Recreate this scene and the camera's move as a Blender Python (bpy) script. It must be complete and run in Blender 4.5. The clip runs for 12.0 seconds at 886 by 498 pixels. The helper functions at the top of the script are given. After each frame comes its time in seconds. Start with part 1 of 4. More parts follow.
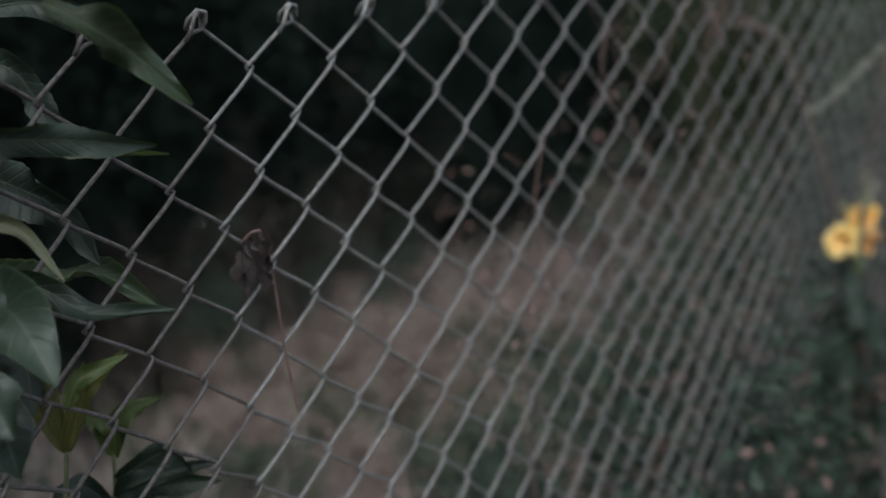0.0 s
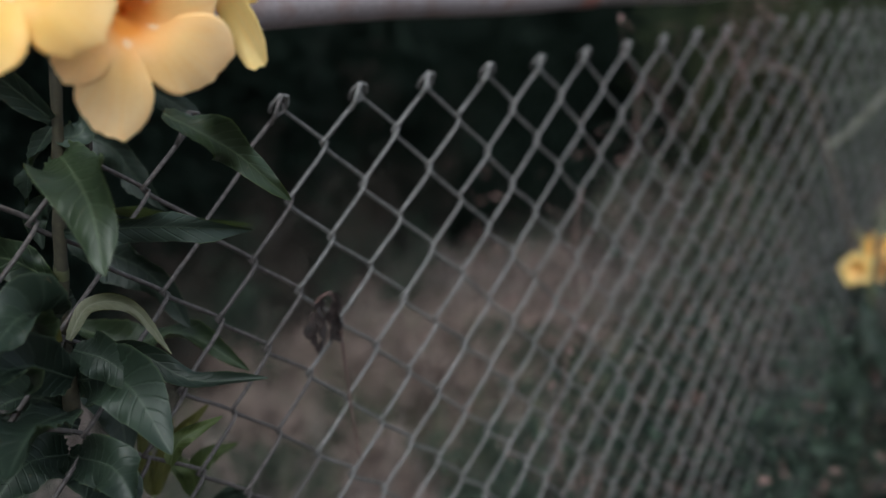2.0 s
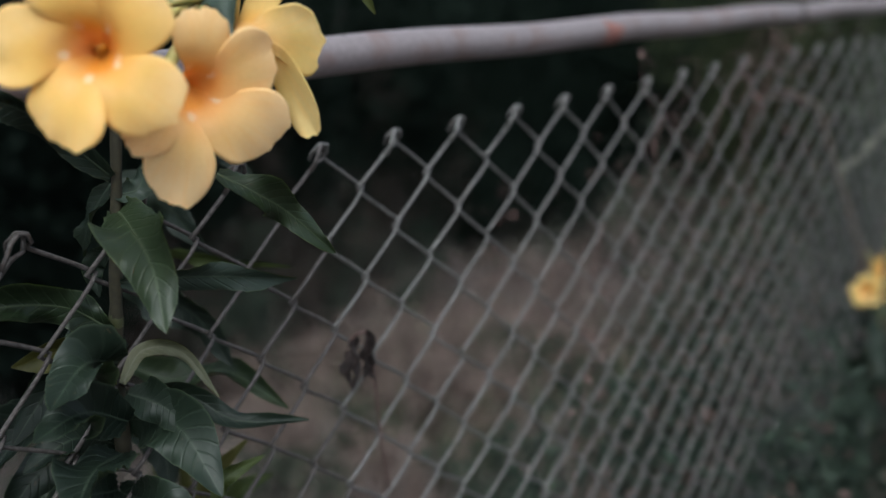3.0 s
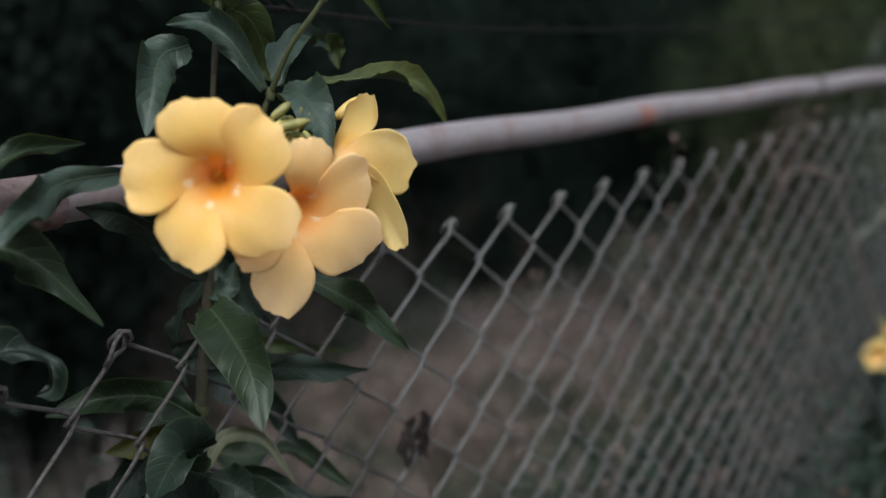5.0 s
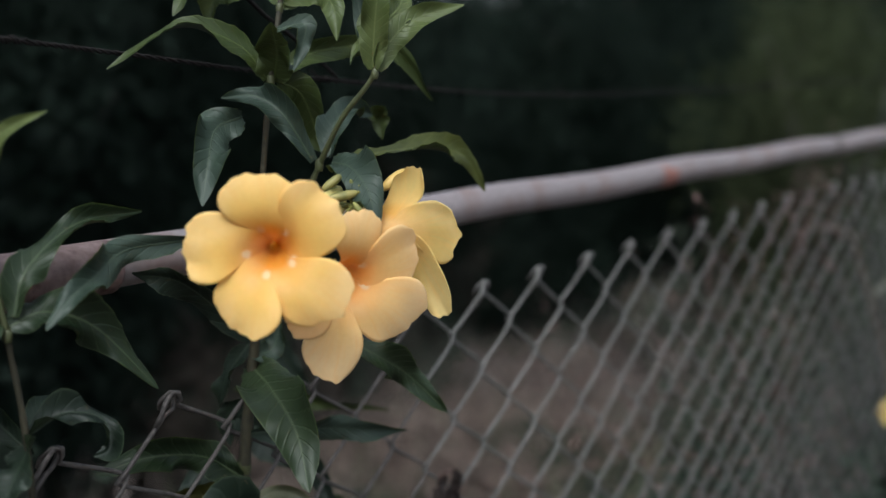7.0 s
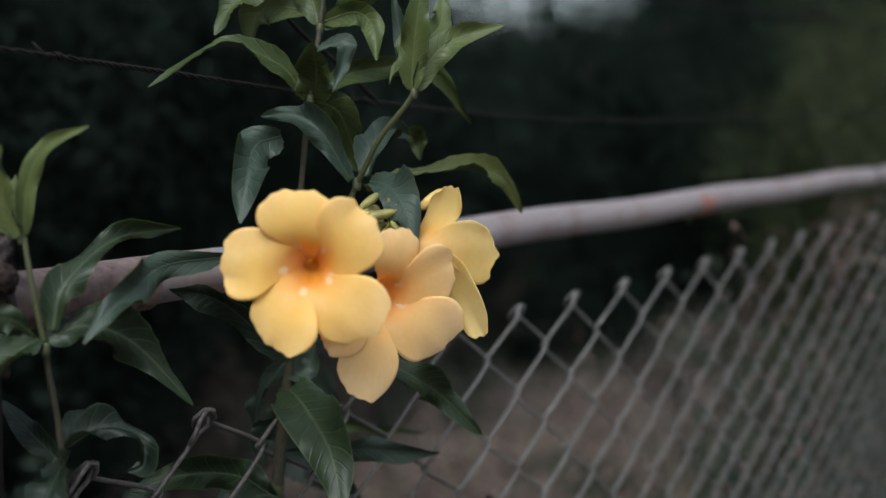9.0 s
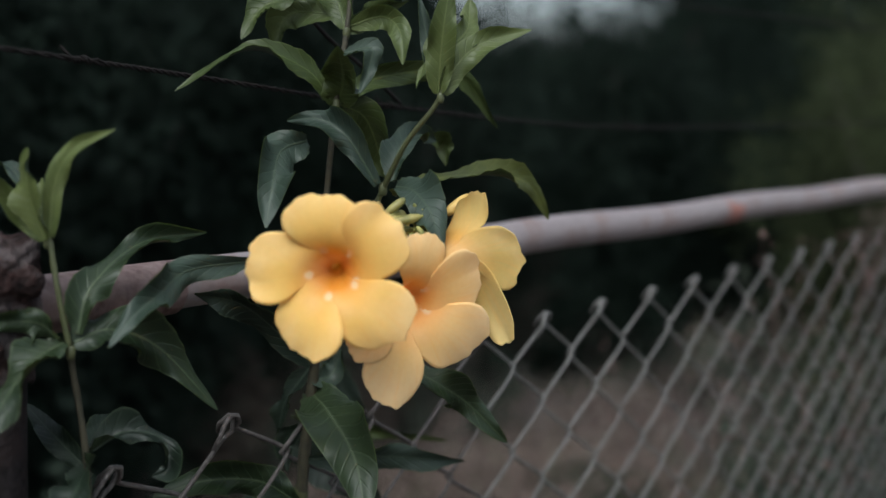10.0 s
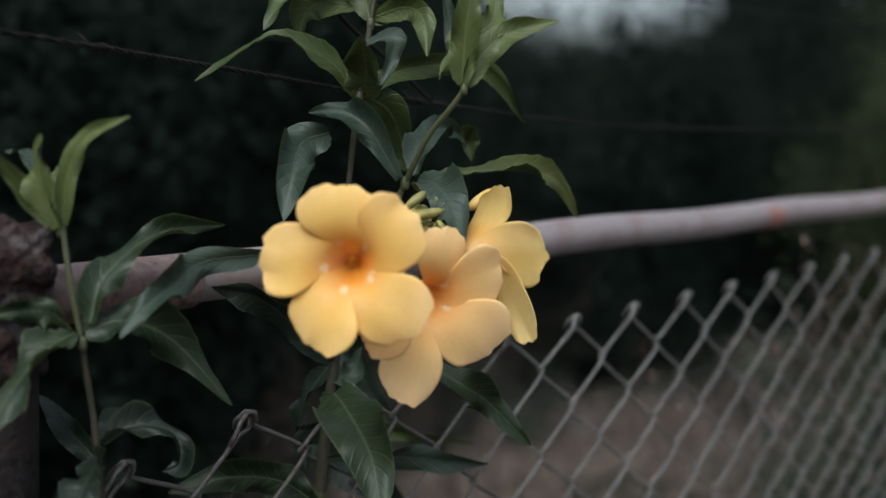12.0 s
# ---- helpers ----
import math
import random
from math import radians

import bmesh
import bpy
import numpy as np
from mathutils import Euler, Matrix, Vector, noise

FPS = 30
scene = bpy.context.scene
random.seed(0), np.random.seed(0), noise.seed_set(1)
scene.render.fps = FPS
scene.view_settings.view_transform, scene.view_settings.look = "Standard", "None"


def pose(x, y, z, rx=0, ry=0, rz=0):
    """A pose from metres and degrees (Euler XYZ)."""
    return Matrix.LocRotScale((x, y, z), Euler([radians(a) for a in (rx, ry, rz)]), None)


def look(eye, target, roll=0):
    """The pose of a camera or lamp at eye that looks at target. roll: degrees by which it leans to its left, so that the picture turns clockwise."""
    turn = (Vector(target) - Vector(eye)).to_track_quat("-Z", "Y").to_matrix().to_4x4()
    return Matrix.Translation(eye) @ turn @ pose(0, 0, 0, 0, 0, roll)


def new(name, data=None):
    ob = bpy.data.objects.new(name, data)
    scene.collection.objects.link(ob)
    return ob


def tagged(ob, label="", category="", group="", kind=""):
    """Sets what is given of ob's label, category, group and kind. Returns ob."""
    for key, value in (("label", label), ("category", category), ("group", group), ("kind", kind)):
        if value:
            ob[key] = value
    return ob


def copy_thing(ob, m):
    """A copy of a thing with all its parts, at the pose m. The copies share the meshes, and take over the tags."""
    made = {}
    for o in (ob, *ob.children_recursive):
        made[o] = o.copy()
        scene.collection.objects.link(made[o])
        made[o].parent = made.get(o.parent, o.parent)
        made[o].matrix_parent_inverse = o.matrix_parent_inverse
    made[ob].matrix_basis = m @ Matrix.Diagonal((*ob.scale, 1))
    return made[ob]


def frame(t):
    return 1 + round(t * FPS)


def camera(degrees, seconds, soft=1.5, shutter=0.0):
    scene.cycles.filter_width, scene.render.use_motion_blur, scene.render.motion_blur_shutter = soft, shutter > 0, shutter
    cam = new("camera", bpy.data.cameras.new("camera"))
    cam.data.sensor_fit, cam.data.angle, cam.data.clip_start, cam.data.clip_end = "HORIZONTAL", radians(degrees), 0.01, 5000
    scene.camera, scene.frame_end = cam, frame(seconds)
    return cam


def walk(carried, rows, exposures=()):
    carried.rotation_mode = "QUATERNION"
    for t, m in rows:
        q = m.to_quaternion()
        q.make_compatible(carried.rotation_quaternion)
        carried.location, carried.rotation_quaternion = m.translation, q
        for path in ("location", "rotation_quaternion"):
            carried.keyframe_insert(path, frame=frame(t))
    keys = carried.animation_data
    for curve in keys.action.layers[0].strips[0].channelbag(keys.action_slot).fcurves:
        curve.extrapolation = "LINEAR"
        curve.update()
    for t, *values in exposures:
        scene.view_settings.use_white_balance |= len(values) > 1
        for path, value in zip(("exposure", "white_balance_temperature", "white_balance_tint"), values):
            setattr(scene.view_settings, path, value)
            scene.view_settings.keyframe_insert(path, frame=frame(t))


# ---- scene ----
cam = camera(43.9, 12.0)
PATH = [
    (0, (0.064, 0.014, 1.364), (1.021, 1.711, 0.909), -1.2),
    (0.5, (0.052, 0.008, 1.379), (1.006, 1.705, 0.918), -1.0),
    (1, (0.041, 0.002, 1.396), (0.99, 1.698, 0.924), -0.7),
    (1.5, (0.029, -0.004, 1.409), (0.974, 1.693, 0.936), -0.6),
    (2, (0.016, -0.009, 1.422), (0.96, 1.69, 0.948), -0.3),
    (2.5, (0.004, -0.014, 1.44), (0.943, 1.686, 0.962), -0.0),
    (3, (-0.008, -0.019, 1.456), (0.927, 1.684, 0.978), 0.3),
    (3.2, (-0.011, -0.02, 1.46), (0.92, 1.686, 0.985), 0.2),
    (5, (-0.057, -0.027, 1.499), (0.887, 1.686, 1.082), 1.4),
    (5.5, (-0.064, -0.027, 1.506), (0.882, 1.69, 1.108), 1.5),
    (6, (-0.071, -0.031, 1.511), (0.875, 1.691, 1.135), 1.7),
    (6.5, (-0.076, -0.033, 1.513), (0.864, 1.696, 1.156), 1.8),
    (7, (-0.08, -0.033, 1.514), (0.855, 1.702, 1.175), 1.9),
    (9, (-0.081, -0.031, 1.508), (0.803, 1.74, 1.223), 2.3),
    (9.5, (-0.081, -0.029, 1.507), (0.784, 1.753, 1.228), 2.3),
    (10, (-0.08, -0.027, 1.506), (0.765, 1.766, 1.234), 2.4),
    (10.5, (-0.078, -0.022, 1.503), (0.747, 1.78, 1.235), 2.5),
    (11, (-0.076, -0.021, 1.502), (0.73, 1.79, 1.237), 2.6),
    (11.5, (-0.071, -0.021, 1.5), (0.715, 1.8, 1.239), 2.7),
    (12, (-0.064, -0.02, 1.498), (0.706, 1.807, 1.239), 2.8),
]
walk(cam, [(t, look(eye, target, roll)) for t, eye, target, roll in PATH], [(0, 0.98, 5850, 2.8), (3, 0.82, 5850, 2.8), (5, 0.79, 5880, 2.4), (9, 0.74, 5950, 2.2), (12, 0.70, 5970, 2)])
# a wide aperture, focused a little behind the near flowers
cam.data.dof.use_dof = True
cam.data.dof.focus_distance = 0.555
cam.data.dof.aperture_fstop = 4.3

# ---- light ----
world = bpy.data.worlds.new("overcast_sky")
scene.world = world
world.use_nodes = True
wn = world.node_tree
sky = wn.nodes.new("ShaderNodeTexSky")
sky.sky_type = 'NISHITA'
sky.sun_disc = False
sky.sun_elevation = radians(60)
sky.sun_rotation = radians(215)
sky.dust_density = 4.0
sky.air_density = 1.0
soft_sky = wn.nodes.new("ShaderNodeHueSaturation")
soft_sky.inputs["Saturation"].default_value = 0.4
wn.links.new(sky.outputs[0], soft_sky.inputs["Color"])
# an overcast vault is brighter overhead than at the horizon
way_up = wn.nodes.new("ShaderNodeTexCoord")
split = wn.nodes.new("ShaderNodeSeparateXYZ")
wn.links.new(way_up.outputs["Generated"], split.inputs[0])
vault = wn.nodes.new("ShaderNodeMapRange")
vault.inputs["To Min"].default_value, vault.inputs["To Max"].default_value = 0.80, 1.32
wn.links.new(split.outputs[2], vault.inputs["Value"])
graded = wn.nodes.new("ShaderNodeVectorMath")
graded.operation = 'SCALE'
wn.links.new(soft_sky.outputs[0], graded.inputs[0])
wn.links.new(vault.outputs[0], graded.inputs["Scale"])
wn.links.new(graded.outputs[0], wn.nodes["Background"].inputs["Color"])
wn.nodes["Background"].inputs["Strength"].default_value = 0.12
lamp = bpy.data.lights.new("sun", 'SUN')
lamp.energy, lamp.angle, lamp.color = 0.95, radians(30), (1.0, 0.96, 0.91)
sun = new("sun", lamp)
sun.matrix_world = look((-2.6, -3.6, 6), (0, 0, 1))


# ---- materials ----
def material(name):
    m = bpy.data.materials.new(name)
    m.use_nodes = True
    nt = m.node_tree
    return m, nt, nt.nodes["Principled BSDF"]


def node_of(nt, kind, **values):
    n = nt.nodes.new(kind)
    for key, value in values.items():
        n.inputs[key.replace("_", " ")].default_value = value
    return n


def ramp(nt, source, stops):
    r = nt.nodes.new("ShaderNodeValToRGB")
    el = r.color_ramp.elements
    while len(el) < len(stops):
        el.new(0.5)
    for e, (p, c) in zip(el, stops):
        e.position, e.color = p, (*c, 1)
    nt.links.new(source, r.inputs[0])
    return r.outputs[0]


def mixed(nt, mode, factor, a, b):
    x = nt.nodes.new("ShaderNodeMix")
    x.data_type, x.blend_type = 'RGBA', mode
    for socket, value in ((x.inputs[0], factor), (x.inputs[6], a), (x.inputs[7], b)):
        if hasattr(value, "is_linked"):
            nt.links.new(value, socket)
        else:
            socket.default_value = value if isinstance(value, float) else (*value, 1)
    return x.outputs[2]


def calc(nt, op, a, b=0.0):
    x = nt.nodes.new("ShaderNodeMath")
    x.operation = op
    for socket, value in ((x.inputs[0], a), (x.inputs[1], b)):
        if hasattr(value, "is_linked"):
            nt.links.new(value, socket)
        else:
            socket.default_value = value
    return x.outputs[0]


def bump(nt, bsdf, height, strength, distance):
    b = node_of(nt, "ShaderNodeBump", Strength=strength, Distance=distance)
    nt.links.new(height, b.inputs["Height"])
    nt.links.new(b.outputs[0], bsdf.inputs["Normal"])


def grain(nt, scale, detail=4.0, coords="Object"):
    tc = nt.nodes.new("ShaderNodeTexCoord")
    n = node_of(nt, "ShaderNodeTexNoise", Scale=scale, Detail=detail)
    nt.links.new(tc.outputs[coords], n.inputs["Vector"])
    return n.outputs["Fac"]


def rough_material(name, dark, light, fine, coarse, roughness, metal=0.0, relief=0.3, depth=0.002, stain=None, shine=0.5):
    """A mottled surface: grain at one scale, stains at another."""
    m, nt, bsdf = material(name)
    g, c = grain(nt, fine), grain(nt, coarse)
    colour = ramp(nt, g, [(0.3, dark), (0.7, light)])
    if stain:
        f = ramp(nt, c, [(0.52, (0, 0, 0)), (0.66, (1, 1, 1))])
        colour = mixed(nt, 'MIX', f, colour, stain)
    else:
        colour = mixed(nt, 'MULTIPLY', 0.5, colour, ramp(nt, c, [(0.3, (0.5, 0.5, 0.5)), (0.7, (1, 1, 1))]))
    nt.links.new(colour, bsdf.inputs["Base Color"])
    bsdf.inputs["Roughness"].default_value = roughness
    bsdf.inputs["Metallic"].default_value = metal
    bsdf.inputs["Specular IOR Level"].default_value = shine
    bump(nt, bsdf, g, relief, depth)
    return m


def leaf_material(name, low, high, vein, gloss=0.5, through_light=0.25):
    """A blade with a feathered vein pattern along its length (UV: x along, y across)."""
    m, nt, bsdf = material(name)
    uv = nt.nodes.new("ShaderNodeUVMap")
    sep = nt.nodes.new("ShaderNodeSeparateXYZ")
    nt.links.new(uv.outputs[0], sep.inputs[0])
    across = calc(nt, 'ABSOLUTE', calc(nt, 'SUBTRACT', sep.outputs[1], 0.5))
    wave = calc(nt, 'FRACT', calc(nt, 'MULTIPLY', calc(nt, 'SUBTRACT', sep.outputs[0], calc(nt, 'MULTIPLY', across, 0.26)), 12.0))
    line = calc(nt, 'ABSOLUTE', calc(nt, 'SUBTRACT', wave, 0.5))
    side_vein = calc(nt, 'MULTIPLY', ramp(nt, line, [(0.0, (1, 1, 1)), (0.12, (0, 0, 0))]), ramp(nt, sep.outputs[0], [(0.72, (1, 1, 1)), (0.9, (0, 0, 0))]))
    mid_vein = ramp(nt, across, [(0.0, (1, 1, 1)), (0.045, (0, 0, 0))])
    info = nt.nodes.new("ShaderNodeObjectInfo")
    g = grain(nt, 160.0)
    blotch = grain(nt, 45.0, 3.0)
    colour = ramp(nt, calc(nt, 'ADD', calc(nt, 'MULTIPLY', blotch, 0.7), calc(nt, 'MULTIPLY', info.outputs["Random"], 0.3)), [(0.3, low), (0.75, high)])
    colour = mixed(nt, 'MULTIPLY', 0.35, colour, ramp(nt, g, [(0.3, (0.6, 0.6, 0.6)), (0.7, (1, 1, 1))]))
    colour = mixed(nt, 'MIX', calc(nt, 'MULTIPLY', side_vein, 0.17), colour, vein)
    margin = ramp(nt, calc(nt, 'ADD', across, calc(nt, 'MULTIPLY', calc(nt, 'SUBTRACT', blotch, 0.5), 0.02)), [(0.468, (0, 0, 0)), (0.490, (1, 1, 1))])
    colour = mixed(nt, 'MIX', calc(nt, 'MULTIPLY', margin, 0.55), colour, vein)
    scorch = ramp(nt, calc(nt, 'ADD', calc(nt, 'ADD', sep.outputs[0], across), calc(nt, 'MULTIPLY', grain(nt, 90.0, 3.0), 0.5)), [(1.36, (0, 0, 0)), (1.46, (1, 1, 1))])
    colour = mixed(nt, 'MIX', calc(nt, 'MULTIPLY', scorch, 0.6), colour, (0.17, 0.13, 0.05))
    colour = mixed(nt, 'MIX', calc(nt, 'MULTIPLY', mid_vein, 0.6), colour, vein)
    specks = ramp(nt, grain(nt, 300.0, 2.0), [(0.70, (0, 0, 0)), (0.76, (1, 1, 1))])
    colour = mixed(nt, 'MIX', calc(nt, 'MULTIPLY', specks, 0.35), colour, (0.10, 0.075, 0.04))
    nt.links.new(colour, bsdf.inputs["Base Color"])
    bsdf.inputs["Roughness"].default_value = gloss
    bsdf.inputs["Specular IOR Level"].default_value = 0.35
    height = calc(nt, 'ADD', calc(nt, 'MULTIPLY', side_vein, -0.8), calc(nt, 'MULTIPLY', blotch, 0.8))
    bump(nt, bsdf, height, 0.4, 0.0010)
    tr = nt.nodes.new("ShaderNodeBsdfTranslucent")
    nt.links.new(mixed(nt, 'MULTIPLY', 1.0, colour, (0.9, 1.0, 0.45)), tr.inputs["Color"])
    mx = node_of(nt, "ShaderNodeMixShader", Fac=through_light)
    nt.links.new(bsdf.outputs[0], mx.inputs[1])
    nt.links.new(tr.outputs[0], mx.inputs[2])
    nt.links.new(mx.outputs[0], nt.nodes["Material Output"].inputs["Surface"])
    return m


def petal_material(name, throat, rim, tip, marks=0.75):
    m, nt, bsdf = material(name)
    tc = nt.nodes.new("ShaderNodeTexCoord")
    sep = nt.nodes.new("ShaderNodeSeparateXYZ")
    nt.links.new(tc.outputs["Object"], sep.inputs[0])
    r = calc(nt, 'SQRT', calc(nt, 'ADD', calc(nt, 'POWER', calc(nt, 'ABSOLUTE', sep.outputs[0]), 2.0), calc(nt, 'POWER', calc(nt, 'ABSOLUTE', sep.outputs[1]), 2.0)))
    r = calc(nt, 'ADD', calc(nt, 'MULTIPLY', r, 25.0), calc(nt, 'MULTIPLY', calc(nt, 'SUBTRACT', grain(nt, 60.0), 0.5), 0.16))
    colour = ramp(nt, r, [(0.0, tuple(0.92 * a for a in throat)), (0.20, throat), (0.34, tuple(0.36 * a + 0.64 * b for a, b in zip(throat, rim))), (0.56, rim), (1.0, tip)])
    # faint streaks that run out along the lobes
    turn_of = calc(nt, 'ARCTAN2', sep.outputs[1], sep.outputs[0])
    lanes = nt.nodes.new("ShaderNodeCombineXYZ")
    nt.links.new(calc(nt, 'MULTIPLY', turn_of, 9.0), lanes.inputs[0])
    nt.links.new(calc(nt, 'MULTIPLY', r, 1.4), lanes.inputs[1])
    lane_noise = node_of(nt, "ShaderNodeTexNoise", Scale=1.6, Detail=4.0)
    nt.links.new(lanes.outputs[0], lane_noise.inputs["Vector"])
    colour = mixed(nt, 'MIX', calc(nt, 'MULTIPLY', ramp(nt, lane_noise.outputs["Fac"], [(0.45, (0, 0, 0)), (0.75, (1, 1, 1))]), 0.28), colour, (0.95, 0.56, 0.15))
    # soft pale marks on the throat's edge, where two lobes meet
    lobe = node_of(nt, "ShaderNodeUVMap")
    lobe.uv_map = "lobe"
    flat = nt.nodes.new("ShaderNodeSeparateXYZ")
    nt.links.new(lobe.outputs[0], flat.inputs[0])
    side = calc(nt, 'SUBTRACT', calc(nt, 'ABSOLUTE', calc(nt, 'SUBTRACT', flat.outputs[1], 0.5)), 0.1265)
    ahead = calc(nt, 'SUBTRACT', flat.outputs[0], 0.174)
    gap = calc(nt, 'SQRT', calc(nt, 'ADD', calc(nt, 'MULTIPLY', side, side), calc(nt, 'MULTIPLY', ahead, ahead)))
    gap = calc(nt, 'ADD', gap, calc(nt, 'MULTIPLY', calc(nt, 'SUBTRACT', grain(nt, 500.0, 2.0), 0.5), 0.02))
    mark = ramp(nt, gap, [(0.020, (1, 1, 1)), (0.046, (0, 0, 0))])
    fade = ramp(nt, grain(nt, 55.0, 1.0), [(0.36, (0.25, 0.25, 0.25)), (0.56, (1, 1, 1))])
    pale = ramp(nt, grain(nt, 38.0, 2.0), [(0.5, (0, 0, 0)), (0.72, (1, 1, 1))])
    colour = mixed(nt, 'MIX', calc(nt, 'MULTIPLY', pale, 0.35), colour, (0.97, 0.76, 0.45))
    colour = mixed(nt, 'MIX', calc(nt, 'MULTIPLY', calc(nt, 'MULTIPLY', mark, fade), marks), colour, (0.97, 0.86, 0.62))
    streak = node_of(nt, "ShaderNodeTexNoise", Scale=420.0, Detail=2.0)
    nt.links.new(tc.outputs["Object"], streak.inputs["Vector"])
    colour = mixed(nt, 'MULTIPLY', 0.12, colour, ramp(nt, streak.outputs["Fac"], [(0.3, (0.75, 0.7, 0.6)), (0.7, (1, 1, 1))]))
    nt.links.new(colour, bsdf.inputs["Base Color"])
    bsdf.inputs["Roughness"].default_value = 0.55
    bsdf.inputs["Specular IOR Level"].default_value = 0.25
    bump(nt, bsdf, grain(nt, 90.0, 2.0), 0.2, 0.001)
    tr = nt.nodes.new("ShaderNodeBsdfTranslucent")
    nt.links.new(colour, tr.inputs["Color"])
    mx = node_of(nt, "ShaderNodeMixShader", Fac=0.45)
    nt.links.new(bsdf.outputs[0], mx.inputs[1])
    nt.links.new(tr.outputs[0], mx.inputs[2])
    nt.links.new(mx.outputs[0], nt.nodes["Material Output"].inputs["Surface"])
    return m


def foliage_material(name, low, high, gloss=0.55, through_light=0.25):
    """For masses of small leaves: every leaf takes its own tone."""
    m, nt, bsdf = material(name)
    geo = nt.nodes.new("ShaderNodeNewGeometry")
    colour = ramp(nt, geo.outputs["Random Per Island"], [(0.0, low), (0.7, high), (1.0, tuple(min(1, 1.35 * c) for c in high))])
    colour = mixed(nt, 'MULTIPLY', 0.6, colour, ramp(nt, grain(nt, 1.3), [(0.35, (0.6, 0.6, 0.6)), (0.65, (1, 1, 1))]))
    nt.links.new(colour, bsdf.inputs["Base Color"])
    bsdf.inputs["Roughness"].default_value = gloss
    bsdf.inputs["Specular IOR Level"].default_value = 0.2
    tr = nt.nodes.new("ShaderNodeBsdfTranslucent")
    nt.links.new(colour, tr.inputs["Color"])
    mx = node_of(nt, "ShaderNodeMixShader", Fac=through_light)
    nt.links.new(bsdf.outputs[0], mx.inputs[1])
    nt.links.new(tr.outputs[0], mx.inputs[2])
    nt.links.new(mx.outputs[0], nt.nodes["Material Output"].inputs["Surface"])
    return m


LEAF_DARK = leaf_material("dark_leaf", (0.0078, 0.0150, 0.0090), (0.0180, 0.0305, 0.0180), (0.0540, 0.0720, 0.0490), 0.50)
LEAF_SHOOT = leaf_material("glossy_green_leaf", (0.0145, 0.0260, 0.0112), (0.0340, 0.0510, 0.0215), (0.0950, 0.1200, 0.0650), 0.42)
# grey-green upper face, with the sky's bluish sheen put into its colour
LEAF_GREY = leaf_material("bluish_sheen_leaf", (0.0240, 0.0393, 0.0281), (0.0439, 0.0645, 0.0462), (0.0673, 0.0897, 0.0573), 0.48)
LEAF_OLIVE = leaf_material("olive_leaf", (0.0388, 0.0565, 0.0136), (0.0745, 0.0969, 0.0266), (0.1037, 0.1314, 0.0454), 0.45, 0.3)
LEAF_YOUNG = leaf_material("young_leaf", (0.0640, 0.0880, 0.0240), (0.1180, 0.1420, 0.0450), (0.1541, 0.1831, 0.0692), 0.42, 0.3)
LEAF_YELLOW = leaf_material("yellowing_leaf", (0.053, 0.057, 0.011), (0.107, 0.102, 0.023), (0.131, 0.115, 0.041), 0.5, 0.3)
LEAF_LIME = leaf_material("yellow_green_leaf", (0.072, 0.084, 0.018), (0.135, 0.145, 0.034), (0.165, 0.175, 0.060), 0.45, 0.3)
LEAF_PALE = leaf_material("pale_leaf", (0.080, 0.088, 0.048), (0.145, 0.145, 0.088), (0.200, 0.200, 0.140), 0.5, 0.3)
OTHER_FACE = {"dark_leaf": LEAF_SHOOT, "glossy_green_leaf": LEAF_OLIVE, "bluish_sheen_leaf": LEAF_OLIVE, "olive_leaf": LEAF_GREY, "young_leaf": LEAF_GREY, "yellowing_leaf": LEAF_PALE, "pale_leaf": LEAF_YELLOW, "yellow_green_leaf": LEAF_OLIVE}
STEM_GREEN = rough_material("green_stem", (0.042, 0.050, 0.017), (0.072, 0.076, 0.029), 220.0, 40.0, 0.55)
STEM_BROWN = rough_material("brown_stem", (0.020, 0.018, 0.009), (0.044, 0.037, 0.018), 260.0, 40.0, 0.75)
STEM_DRY = rough_material("dry_stem", (0.0708, 0.0378, 0.0322), (0.1422, 0.0846, 0.0732), 260.0, 40.0, 0.8)
DEAD_LEAF = rough_material("dead_leaf", (0.012, 0.008, 0.007), (0.045, 0.029, 0.026), 240.0, 60.0, 0.85)
PETAL_WARM = petal_material("yellow_petal", (0.90, 0.40, 0.045), (0.92, 0.632, 0.185), (0.92, 0.680, 0.300))
PETAL_PALE = petal_material("pale_petal", (0.75, 0.41, 0.085), (0.75, 0.58, 0.22), (0.77, 0.61, 0.275), 0.1)
PETAL_PEACH = petal_material("peach_petal", (0.92, 0.42, 0.07), (0.95, 0.675, 0.29), (0.95, 0.725, 0.41))
BUD_GREEN = rough_material("bud_green", (0.12, 0.14, 0.035), (0.28, 0.26, 0.07), 300.0, 60.0, 0.5)
BUD_LONG = rough_material("long_bud", (0.13, 0.13, 0.035), (0.28, 0.24, 0.07), 260.0, 60.0, 0.5)
# left-end wire: slightly rusty, with the shade behind the shrub put into its colour
SHADED_RUSTY_WIRE = rough_material("shaded_rusty_zinc_wire", (0.042, 0.035, 0.032), (0.108, 0.094, 0.089), 380.0, 30.0, 0.7, 0.2, 0.5, 0.0006)
WIRE = rough_material("weathered_zinc_wire", (0.085, 0.078, 0.073), (0.190, 0.183, 0.176), 380.0, 30.0, 0.55, 0.35, 0.5, 0.0006)
BARBED = rough_material("rusty_wire", (0.0035, 0.0026, 0.0026), (0.0110, 0.0078, 0.0070), 400.0, 60.0, 0.85, 0.0, 0.5, 0.001, None, 0.2)
